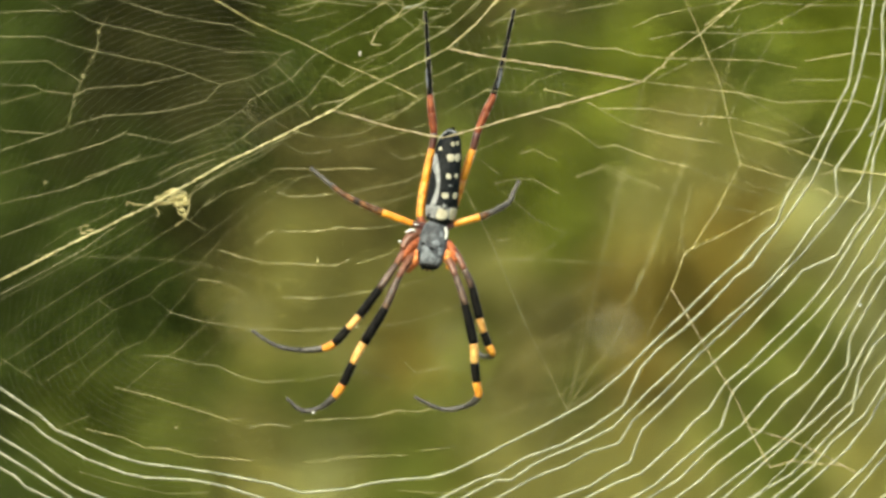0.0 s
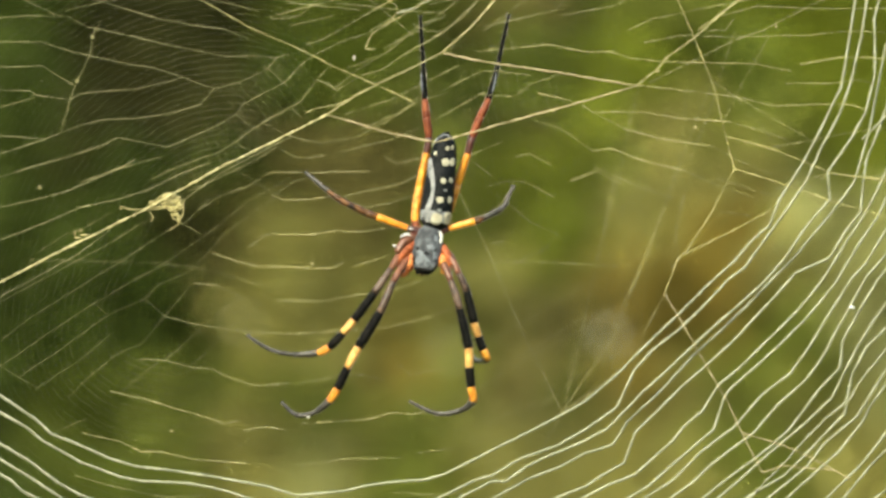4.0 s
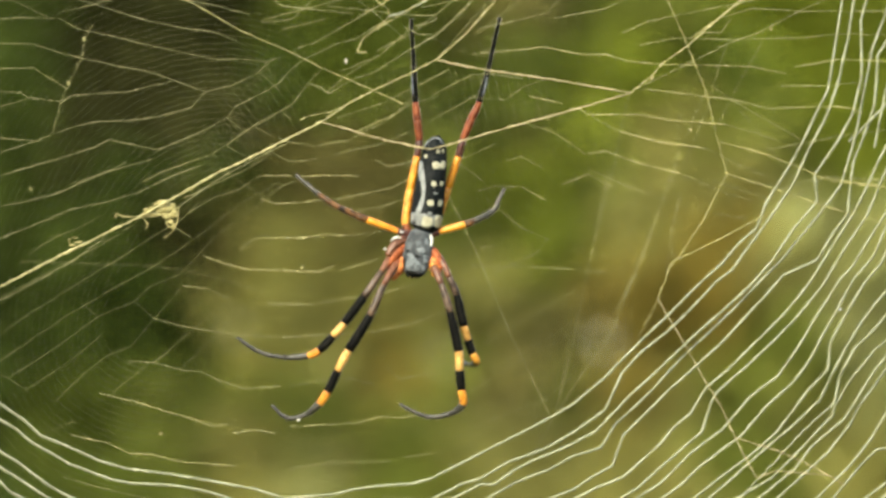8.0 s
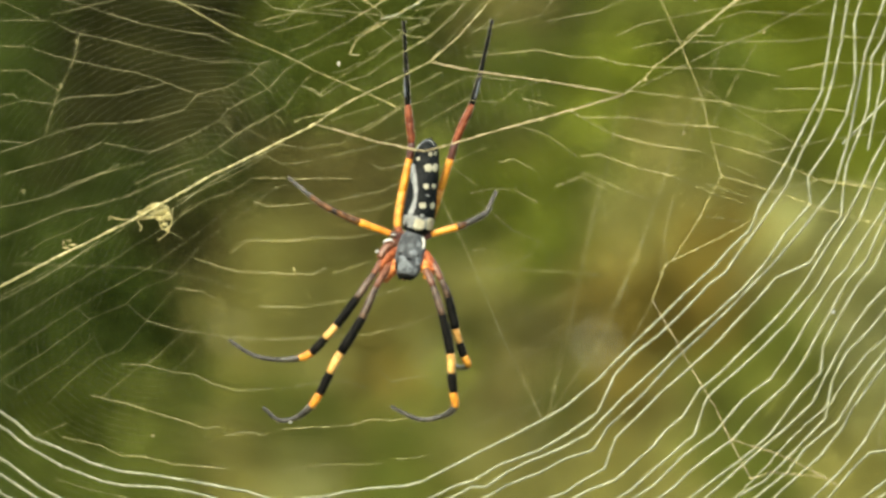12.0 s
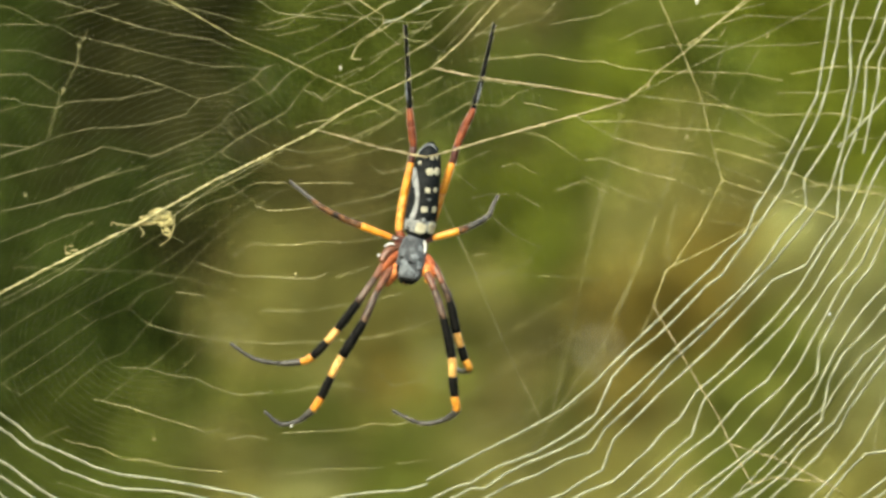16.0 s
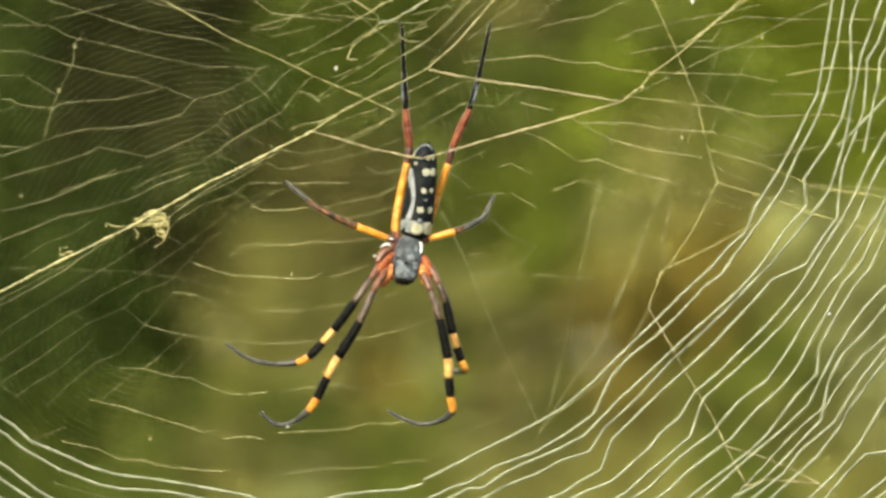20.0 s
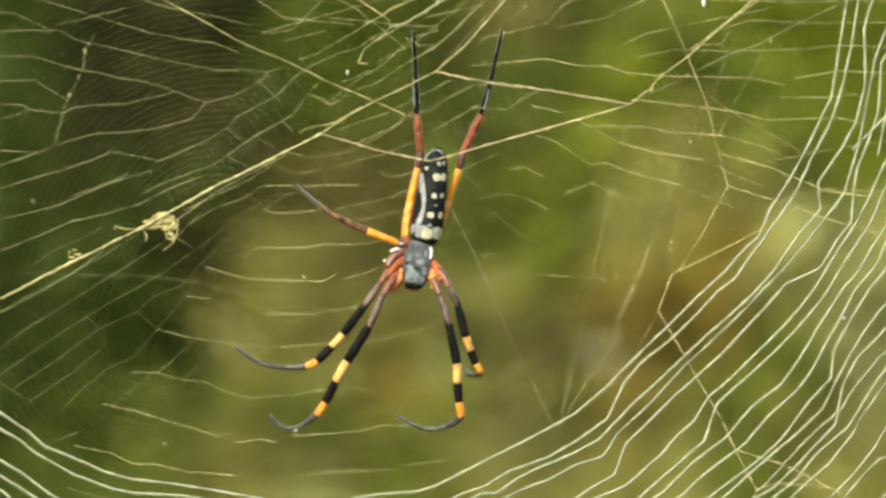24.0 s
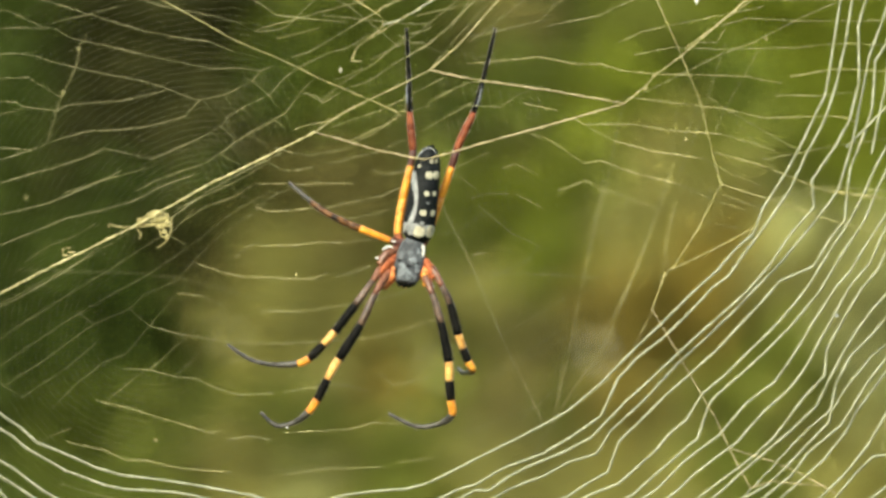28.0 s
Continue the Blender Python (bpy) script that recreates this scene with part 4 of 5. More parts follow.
thread(barrier_web, "cord", 590, 196, 680, 222, 780, 244, 840, 229, 960, 195, 1050, 170, 1137, 145)
thread(barrier_web, "cord", 795, 87, 900, 107, 1050, 130, 1137, 145)
thread(barrier_web, "straw", 1137, 145, 1172, 118, 1190, 95, 1240, 60, 1310, 0)
thread(barrier_web, "gold", 1212, 0, 1240, 62, 1262, 118, 1275, 150, 1290, 215, 1311, 291, 1270, 370, 1225, 440, 1211, 450, 1206, 466, 1188, 512, on="brace")
thread(barrier_web, "tan", 1188, 512, 1240, 600, 1300, 702, 1325, 757, on="brace")
thread(barrier_web, "tan", 1325, 757, 1400, 780, 1450, 802, 1495, 826, 1520, 842, on="brace")
thread(barrier_web, "tan", 1325, 757, 1363, 828, 1400, 816, 1495, 824, on="brace")
thread(barrier_web, "gold", 1228, 440, 1300, 405, 1375, 365, on="brace")
thread(barrier_web, "gold", 1300, 235, 1375, 255, 1440, 280, 1481, 298, 1568, 311, on="brace")
thread(barrier_web, "gold", 1311, 291, 1430, 328, 1480, 347, 1568, 372, on="brace")
thread(barrier_web, "faint", 1481, 298, 1430, 330, 1380, 365, 1319, 458, on="brace")
thread(upper_web, "thread", 571, 135, 592, 140, 605, 153, 648, 127, 684, 117, 735, 84, 800, 48, 850, 0)
thread(barrier_web, "thread", 265, 362, 330, 350, 400, 300, 470, 262, 530, 232)
thread(upper_web, "gold", 383, 2, 450, 40, 520, 70, 600, 110, 680, 145, 738, 172)
thread(barrier_web, "thread", -20, 532, 86, 476, 150, 440, 206, 400)
# pale capture threads, below and on the right
thread(orb_web, "pale", 0, 688, 70, 735, 100, 762, 150, 782, 200, 805, 250, 820, 330, 830, 420, 845, 480, 856, 535, 873, 620, 865, 660, 855, 700, 850, 760, 846, 800, 835)
thread(orb_web, "pale", 800, 835, 870, 800, 920, 775, 960, 755, 1046, 708, 1100, 663, 1130, 632, 1170, 593, 1210, 555, 1260, 505, 1310, 460, 1345, 420, 1374, 395, 1390, 352, 1430, 290, 1470, 215, 1502, 150, 1512, 90, 1520, 40, 1527, 0, on="flank")
thread(orb_web, "pale", 0, 718, 55, 750, 85, 775, 150, 812, 220, 838, 260, 846, 340, 850, 400, 862, 455, 880)
thread(orb_web, "pale", 0, 775, 60, 810, 110, 848, 150, 870, 180, 882)
thread(orb_web, "pale", 0, 802, 70, 845, 125, 882)
thread(orb_web, "pale", 0, 828, 25, 842, 45, 862, 85, 882)
thread(orb_web, "pale", 780, 882, 850, 848, 880, 840, 930, 810, 1000, 785, 1046, 758, 1103, 718, 1133, 653, 1165, 617, 1210, 583, 1250, 545, 1300, 492, 1330, 470, 1375, 408, 1420, 345, 1440, 315, 1470, 250, 1502, 190, 1522, 130, 1538, 60, 1548, 0, on="flank")
thread(orb_web, "pale", 820, 882, 880, 850, 905, 850, 940, 825, 980, 805, 1046, 778, 1085, 757, 1150, 690, 1200, 645, 1250, 598, 1310, 545, 1360, 500, 1400, 455, 1440, 396, 1482, 348, 1478, 300, 1520, 240, 1545, 195, 1562, 128, 1562, 66, 1561, 26, 1576, -24, 1590, -70, on="flank")
thread(orb_web, "pale", 880, 882, 940, 848, 1000, 825, 1046, 800, 1095, 785, 1120, 745, 1180, 690, 1240, 625, 1290, 580, 1340, 532, 1380, 490, 1420, 450, 1460, 402, 1500, 352, 1525, 318, 1536, 281, 1551, 230, 1561, 178, 1571, 128, 1581, 78, 1601, 26, 1620, -30, on="flank")
thread(orb_web, "pale", 990, 882, 1046, 860, 1075, 840, 1115, 818, 1125, 790, 1135, 763, 1170, 730, 1220, 680, 1260, 645, 1310, 600, 1345, 562, 1390, 515, 1420, 480, 1482, 452, 1510, 405, 1537, 370, 1541, 320, 1546, 281, 1566, 231, 1584, 180, 1589, 128, 1591, 88, 1611, 57, 1640, -30, on="flank")
thread(orb_web, "pale", 1040, 882, 1090, 855, 1135, 838, 1200, 780, 1220, 755, 1255, 725, 1285, 677, 1330, 640, 1370, 600, 1430, 540, 1470, 490, 1510, 425, 1545, 372, 1566, 332, 1591, 277, 1614, 235, 1650, 180, on="flank")
thread(orb_web, "pale", 1120, 882, 1160, 858, 1220, 805, 1275, 758, 1292, 705, 1300, 690, 1345, 650, 1400, 600, 1440, 560, 1490, 500, 1536, 424, 1571, 372, 1596, 312, 1614, 277, 1650, 225, on="flank")
thread(orb_web, "pale", 1150, 882, 1200, 850, 1250, 800, 1310, 755, 1360, 697, 1375, 685, 1412, 658, 1432, 630, 1455, 595, 1475, 560, 1520, 490, 1546, 462, 1576, 412, 1606, 367, 1650, 290, on="flank")
thread(orb_web, "pale", 1195, 882, 1240, 850, 1265, 825, 1345, 765, 1395, 708, 1440, 668, 1470, 627, 1490, 588, 1521, 533, 1546, 487, 1581, 447, 1601, 402, 1640, 325, on="flank")
thread(orb_web, "pale", 1255, 882, 1300, 845, 1380, 785, 1410, 757, 1460, 690, 1500, 648, 1504, 600, 1536, 543, 1566, 493, 1596, 458, 1640, 365, on="flank")
thread(orb_web, "pale", 1280, 882, 1330, 840, 1410, 770, 1440, 745, 1485, 702, on="flank")
thread(orb_web, "lumpy", 1336, 882, 1383, 835, 1443, 769, 1488, 727, 1514, 708, 1532, 677, 1556, 646, 1584, 612, 1614, 588, 1660, 548, on="flank")
thread(orb_web, "pale", 1485, 702, 1508, 655, 1530, 612, 1556, 570, 1586, 529, 1650, 462, on="flank")
thread(orb_web, "pale", 1330, 882, 1400, 840, 1450, 790, 1508, 730, 1521, 660, 1546, 612, 1586, 573, 1650, 495, on="flank")
thread(orb_web, "pale", 1370, 882, 1440, 825, 1470, 785, 1530, 735, 1556, 692, 1586, 646, 1650, 565, on="flank")
thread(orb_web, "pale", 1405, 882, 1450, 840, 1500, 795, 1538, 747, on="flank")
thread(orb_web, "pale", 1475, 882, 1536, 822, 1576, 772, 1609, 716, on="flank")
thread(orb_web, "thread", 1612, 711, 1621, 647, on="flank")
thread(orb_web, "pale", 1505, 882, 1556, 820, 1586, 791, 1650, 782, on="flank")
thread(orb_web, "pale", 1538, 747, 1556, 712, 1601, 651, 1650, 590, on="flank")
thread(orb_web, "pale", 1560, 882, 1624, 833, on="flank")
thread(orb_web, "pale", 1590, 882, 1650, 838, on="flank")
thread(orb_web, "pale", 1596, 185, 1611, 170, 1650, 130, on="flank")
thread(orb_web, "pale", 1601, 175, 1611, 128, 1614, 88, 1650, 20, on="flank")
# radial threads, upper left
thread(orb_web, "dim", 0, 22, 60, 19, 130, 20, 168, 40, 300, 70, 410, 93, 460, 92, 500, 96, 523, 88)
thread(orb_web, "dim", 0, 66, 85, 66, 140, 84, 230, 104, 280, 112, 335, 130, 390, 150, 440, 138, 485, 115, 500, 97)
thread(orb_web, "dim", 0, 110, 88, 108)
thread(orb_web, "faint", 88, 110, 145, 145)
thread(orb_web, "dim", 0, 150, 62, 152, 75, 161, 135, 168, 155, 157, 250, 151, 335, 130)
thread(orb_web, "faint", 0, 184, 72, 164)
thread(orb_web, "dim", 0, 230, 90, 238)
thread(orb_web, "dim", 0, 268, 90, 238, 140, 218, 195, 204, 250, 202, 300, 196, 365, 178, 390, 150)
thread(orb_web, "dim", 0, 308, 45, 294, 130, 270, 195, 248, 220, 236, 305, 254, 345, 238, 390, 218, 430, 195, 444, 176, 510, 142, 523, 132, 548, 105, 582, 84, 620, 66, 658, 56, 684, 38, 709, 23)
thread(orb_web, "dim", 105, -32, 210, 0, 290, 25, 350, 37, 410, 45, 450, 62)
thread(orb_web, "dim", 292, -30, 330, -18, 400, -5, 470, 14)
thread(orb_web, "faint", 0, -12, 47, -12, 110, 18)
thread(orb_web, "dim", 490, 27, 523, 25, 545, 20, 565, 0)
thread(orb_web, "faint", 150, 315, 210, 294, 295, 270)
thread(orb_web, "faint", 280, 310, 310, 294, 400, 262, 455, 225, 480, 207, 546, 171, 561, 150, 579, 127, 600, 108)
thread(orb_web, "faint", 425, 195, 440, 205, 455, 222, 428, 247, 465, 265)
thread(orb_web, "faint", 480, 110, 520, 145)
thread(orb_web, "faint", 475, 211, 515, 231)
thread(orb_web, "faint", 455, 222, 475, 211, 500, 200, 525, 185, 545, 172)
thread(orb_web, "faint", 525, 185, 545, 202)
thread(orb_web, "faint", 128, 10, 168, 0)
thread(orb_web, "soft", 190, 30, 175, 55, 172, 85, 160, 110, 148, 135, 135, 165, 118, 225)
# upper middle
thread(upper_web, "faint", 523, 38, 560, 30, 600, 20)
thread(upper_web, "thread", 550, 72, 580, 63, 630, 35, 680, 7)
thread(upper_web, "gold", 670, 10, 685, 2, 700, -5, 715, -17, 735, -25)
thread(upper_web, "gold", 700, -5, 712, 3, 713, 15, 705, 27, 694, 34, 668, 54)
thread(upper_web, "thread", 685, 7, 730, 12, 770, 15, 795, 15, 798, 22, 785, 27, 760, 33)
thread(upper_web, "lumpy", 713, 17, 730, 12, 745, 7, 760, -2)
thread(upper_web, "gold", 760, -2, 790, -20, 830, -60)
thread(upper_web, "straw", 668, 54, 656, 79, 674, 80)
thread(upper_web, "thread", 620, -35, 650, -20, 680, 5)
thread(upper_web, "faint", 565, 2, 650, -20, 710, -36)
thread(upper_web, "thread", 480, -35, 525, -3, 570, 2)
thread(upper_web, "thread", 740, 34, 765, 48, 790, 49)
thread(upper_web, "faint", 690, 78, 760, 42, 800, 10, 850, -30)
thread(upper_web, "faint", 600, 150, 640, 118, 700, 82, 750, 40)
thread(upper_web, "faint", 620, 196, 700, 170, 760, 140, 820, 110)
thread(upper_web, "faint", 650, 222, 720, 190, 750, 165)
thread(upper_web, "faint", 775, 60, 790, 55, 815, 66)
thread(upper_web, "faint", 875, 80, 895, 72)
thread(upper_web, "faint", 625, 112, 645, 107, 675, 92)
thread(barrier_web, "bright", 552, 192, 560, 188, 572, 184, 605, 178, 632, 166, 660, 152, 680, 142)
thread(upper_web, "faint", 578, 246, 640, 236, 665, 222, 700, 205, 750, 172, 800, 158)
thread(upper_web, "thread", 612, 262, 650, 252, 700, 241)
thread(upper_web, "faint", 700, 241, 755, 218)
thread(upper_web, "thread", 690, 270, 710, 282, 760, 272)
thread(upper_web, "faint", 755, 75, 800, 45, 840, 15, 850, 0)
thread(upper_web, "faint", 800, 90, 830, 55, 880, 2)
thread(upper_web, "thread", 868, 40, 950, 22, 1000, 10)
thread(upper_web, "bright", 855, 85, 980, 73, 1046, 86, 1090, 86, 1130, 98, 1200, 104, 1290, 106, 1350, 108, 1410, 120, on="veil")
thread(upper_web, "bright", 1425, 108, 1500, 95, 1568, 98, on="veil")
thread(upper_web, "faint", 790, 155, 860, 120)
thread(upper_web, "thread", 860, 120, 890, 118, 950, 127)
thread(upper_web, "thread", 855, 160, 920, 165)
thread(upper_web, "faint", 920, 165, 950, 142, 1000, 125)
thread(upper_web, "bright", 962, 158, 1020, 172)
thread(upper_web, "faint", 780, 205, 870, 155)
thread(upper_web, "faint", 900, 243, 850, 265, 815, 280)
thread(upper_web, "thread", 920, 272, 945, 265)
thread(upper_web, "faint", 945, 265, 985, 285)
thread(upper_web, "thread", 517, 231, 540, 238, 578, 246)
thread(upper_web, "faint", 500, 253, 535, 272, 558, 272)
thread(barrier_web, "faint", 345, 330, 420, 296, 460, 277, 500, 252)
thread(upper_web, "faint", 575, 134, 600, 150)
thread(upper_web, "thread", 555, 272, 588, 266)
# upper right
thread(upper_web, "thread", 1004, 22, 1095, 5, 1125, -10, 1180, -33)
thread(upper_web, "faint", 995, 10, 1015, -15, 1040, -30)
thread(upper_web, "faint", 930, 0, 975, -35)
thread(upper_web, "faint", 850, -15, 890, -23, 898, -35)
thread(upper_web, "thread", 1120, 48, 1165, 28, 1240, 12, 1300, 0, on="veil")
thread(upper_web, "thread", 1150, 70, 1215, 57, 1300, 60, 1440, 57, 1500, 50, 1568, 52, on="veil")
thread(upper_web, "thread", 1260, 48, 1295, 48, 1310, 25, on="veil")
thread(upper_web, "thread", 1158, 141, 1241, 100, 1304, 68, 1363, 47, 1436, 8, 1485, -14, on="veil")
thread(upper_web, "thread", 1290, 22, 1350, 5, 1440, 10, 1568, 10, on="veil")
thread(upper_web, "thread", 1344, -30, 1420, -27, 1530, -28, on="veil")
thread(upper_web, "bright", 1137, 145, 1250, 158, 1310, 165, 1380, 182, 1500, 178, 1525, 182, 1545, 190, on="veil")
thread(upper_web, "veil", 1040, 181, 1060, 193, 1150, 193, 1205, 203, 1300, 210, on="veil")
thread(upper_web, "thread", 1375, 255, 1450, 242, 1510, 230, 1568, 222, on="veil")
thread(upper_web, "veil", 1115, 222, 1180, 240, 1270, 253, on="veil")
thread(upper_web, "veil", 1060, 262, 1090, 257, 1130, 272, 1160, 282, 1220, 296, on="veil")
thread(upper_web, "faint", 955, 207, 1000, 220, 1030, 240, 1060, 262)
thread(upper_web, "faint", 945, 318, 990, 343)
thread(upper_web, "faint", 1020, 315, 1060, 300)
thread(upper_web, "faint", 1275, 140, 1310, 165, 1380, 205, 1440, 240, on="veil")
thread(upper_web, "thread", 1400, 142, 1480, 142, 1530, 136, 1555, 142, on="veil")
thread(upper_web, "thread", 1478, 302, 1568, 308, on="veil")
thread(upper_web, "faint", 1380, 330, 1430, 315, 1478, 302, on="veil")
thread(upper_web, "soft", 1140, 150, 1122, 220, 1108, 294, 1075, 420)
thread(upper_web, "soft", 1310, 50, 1270, 180, 1230, 280, on="veil")
thread(upper_web, "soft", 1370, 60, 1330, 130, 1290, 210, on="veil")
thread(upper_web, "soft", 1210, 450, 1206, 400, 1222, 340, on="veil")
thread(upper_web, "soft", 1188, 512, 1150, 582, 1140, 620, on="veil")
thread(upper_web, "soft", 1100, 294, 1053, 514, 1030, 620, 1003, 725)
thread(upper_web, "soft", 1268, 150, 1225, 250, 1190, 345, 1158, 440, 1120, 530, 1085, 610, on="veil")
thread(upper_web, "mist", 1225, 150, 1213, 294, 1165, 415, 1110, 540, on="veil")
thread(upper_web, "mist", 1222, 330, 1207, 400, 1197, 480, on="veil")
thread(upper_web, "soft", 1160, 440, 1135, 490, 1105, 545, on="veil")
thread(upper_web, "mist", 1311, 165, 1360, 220, 1440, 330, on="veil")
thread(upper_web, "mist", 1030, 590, 1020, 640, 1012, 690)
thread(upper_web, "faint", 1060, 193, 1085, 207, 1115, 222, on="veil")
thread(upper_web, "faint", 1220, 296, 1300, 330, 1350, 346, on="veil")
thread(upper_web, "faint", 1270, 253, 1310, 275, 1375, 302, on="veil")
thread(upper_web, "faint", 1300, 210, 1345, 222, 1400, 240, on="veil")
thread(upper_web, "faint", 1020, 313, 1065, 296, 1110, 320)
thread(upper_web, "soft", 1003, 725, 1040, 668, 1070, 628, 1115, 560)
thread(upper_web, "soft", 1003, 725, 975, 775, 952, 815)
thread(upper_web, "soft", 1003, 725, 1050, 690, 1110, 645)
thread(upper_web, "faint", 1060, 290, 1130, 320, 1200, 345, on="veil")
thread(upper_web, "soft", 1280, 310, 1340, 330, 1390, 345, on="veil")
thread(upper_web, "faint", 1280, 367, 1340, 377, on="veil")
# middle left
thread(orb_web, "dim", 0, 360, 50, 350, 130, 330, 200, 300, 250, 275)
thread(orb_web, "dim", 0, 420, 80, 390, 150, 360, 220, 345, 270, 330, 330, 300, 380, 282)
thread(orb_web, "ghost", 75, 440, 120, 410, 160, 395, 205, 370)
thread(orb_web, "ghost", 0, 532, 130, 462, 200, 425, 265, 385)
thread(orb_web, "ghost", 10, 595, 60, 556, 150, 500, 240, 445, 325, 390)
thread(orb_web, "ghost", 0, 645, 90, 585, 150, 545, 230, 498, 300, 460, 380, 405, 450, 350, 523, 310)
thread(orb_web, "ghost", 40, 660, 110, 615, 200, 550, 265, 523, 290, 497, 345, 475, 410, 405)
thread(orb_web, "faint", 330, 388, 365, 408)
thread(orb_web, "bright", 385, 442, 460, 465, 523, 467, 595, 470, 620, 458)
thread(orb_web, "bright", 350, 495, 395, 500)
thread(orb_web, "faint", 395, 500, 433, 518)
thread(orb_web, "thread", 300, 553, 350, 567, 450, 582, 523, 586, 640, 580)
thread(orb_web, "faint", 640, 580, 700, 575, 760, 560, 830, 535)
thread(orb_web, "mist", 60, 452, 200, 456, 300, 460, 360, 468, 430, 486, 500, 506)
thread(orb_web, "bright", 490, 340, 512, 349, 560, 347, 600, 342)
thread(orb_web, "bright", 495, 410, 560, 410, 600, 403, 650, 405)
thread(orb_web, "faint", 650, 405, 720, 395)
thread(orb_web, "thread", 610, 345, 650, 335, 720, 320, 750, 306)
thread(orb_web, "faint", 640, 365, 700, 355, 745, 340)
thread(orb_web, "bright", 560, 301, 600, 299, 665, 299)
thread(orb_web, "bright", 485, 301, 500, 299, 546, 299)
thread(orb_web, "faint", 360, 366, 400, 340, 450, 323, 485, 301)
thread(orb_web, "faint", 500, 336, 530, 315, 552, 310)
thread(orb_web, "thread", 500, 527, 580, 528)
thread(orb_web, "faint", 580, 528, 640, 518, 700, 510, 770, 488)
thread(orb_web, "faint", 860, 458, 900, 460, 1000, 462, 1105, 470)
thread(orb_web, "thread", 878, 427, 902, 424)
thread(orb_web, "thread", 875, 325, 905, 317, 945, 318)
thread(orb_web, "faint", 890, 340, 950, 390, 1000, 412)
thread(orb_web, "ray", 820, 330, 870, 430, 936, 588, 1003, 725)
# below
thread(orb_web, "thread", 255, 630, 300, 631, 350, 645, 385, 648, 420, 665, 460, 677, 523, 673)
thread(orb_web, "thread", 540, 673, 620, 660, 650, 659, 690, 670)
thread(orb_web, "bright", 203, 686, 265, 700, 320, 718, 380, 735, 405, 745, 430, 740)
thread(orb_web, "bright", 152, 760, 220, 775, 255, 793, 300, 795, 350, 808, 445, 815)
thread(orb_web, "thread", 440, 757, 480, 750, 515, 757)
thread(orb_web, "bright", 540, 745, 660, 738, 700, 727, 740, 729, 765, 724)
thread(orb_web, "faint", 140, 835, 210, 855, 300, 875, 370, 872)
thread(orb_web, "faint", 540, 820, 620, 808, 720, 806)
thread(orb_web, "faint", 745, 798, 810, 790)
thread(orb_web, "faint", 715, 640, 735, 660, 800, 648)
thread(orb_web, "ghost", 125, 700, 165, 660, 215, 620, 258, 603, 300, 553, 345, 500)
thread(orb_web, "ghost", 100, 760, 160, 735)
thread(orb_web, "ghost", 0, 635, 45, 663, 72, 678)
thread(orb_web, "ghost", 70, 682, 150, 630, 205, 582)
thread(orb_web, "ghost", 172, 528, 200, 550)
thread(orb_web, "ghost", 265, 523, 300, 553)
thread(orb_web, "faint", 705, 868, 760, 872, 830, 870)
thread(orb_web, "hint", 860, 682, 940, 632, 1010, 596, 1090, 548)
thread(orb_web, "hint", 870, 745, 940, 716, 1000, 696)
thread(orb_web, "hint", 880, 602, 935, 568, 985, 540, 1050, 500)
thread(orb_web, "hint", 905, 470, 940, 455, 985, 432)
thread(orb_web, "hint", 300, 632, 345, 592, 400, 545, 440, 520)
thread(orb_web, "hint", 350, 640, 390, 600, 430, 560)
thread(orb_web, "hint", 220, 690, 280, 640, 330, 610)
thread(orb_web, "faint", 844, 279, 885, 310)
thread(orb_web, "ghost", 810, 395, 858, 382, 905, 348)
thread(orb_web, "hint", 919, 463, 973, 440, 1001, 409)
thread(orb_web, "faint", 633, 467, 701, 446)
thread(orb_web, "hint", 901, 645, 970, 604, 1042, 558)
thread(orb_web, "hint", 959, 726, 1042, 655)
thread(orb_web, "ghost", 410, 405, 455, 372, 506, 337)
thread(orb_web, "ghost", 426, 292, 471, 322, 506, 342)
thread(orb_web, "faint", 451, 432, 476, 412, 498, 404)
thread(orb_web, "ghost", 336, 389, 380, 344)


# the fine spiral: rounds beside the spider that sag a little between the spokes; wide on one flank, close on the other
def spiral_turn(r, cu, cv, tall, start, end, half, depth, drop=0, lean=1.0, slant=0):
    """One round of the fine spiral; half: the half width by the angle. It thins out at its ends."""
    line, radii = [], []
    spokes = max(8, round((end - start) / 8))
    phase = random.uniform(-1, 1)
    for i in range(spokes):
        for f in (0.0, 0.33, 0.67):
            share = (i + f) / spokes
            a = start + (end - start) * share
            q = r * (1 + 0.010 * math.sin(radians(a) * 3 + r * 0.004)) - (0.0 if f else r * 0.006) + phase + random.uniform(-0.25, 0.25)
            line.append(W(cu + q * math.cos(radians(a)) * (lean if math.cos(radians(a)) > 0 else 1.0) - slant * math.tanh(2.5 * math.sin(radians(a))), cv + q * tall * math.sin(radians(a)) + drop * math.tanh(2.5 * math.sin(radians(a))), depth) - MIDDLE)
            radii.append(TENTH * half(a) * (0.2 + 0.8 * min(1.0, 6 * share, 12 * (1 - share))))
    part("spiral_turn", tube(bmesh.new(), line, radii, 4, caps=False), SILK_FINE, orb_web)


def drawn(a):
    """The far flank's silk: thickest on the crown of the spiral, thin on its side."""
    return 0.04 + 0.11 * min(1.0, max(0.0, a - 8) / 90) - 0.06 * min(1.0, max(0.0, (a - 110) / 50)) + 0.068 * min(1.0, max(0.0, (a - 205) / 45))


for k in range(37):
    spiral_turn(130 + 13.2 * k + random.uniform(-1.5, 1.5), 366 + 1.1 * k, 468, 0.86, 8, 298, drawn, 110, 68, 0.7, 52)
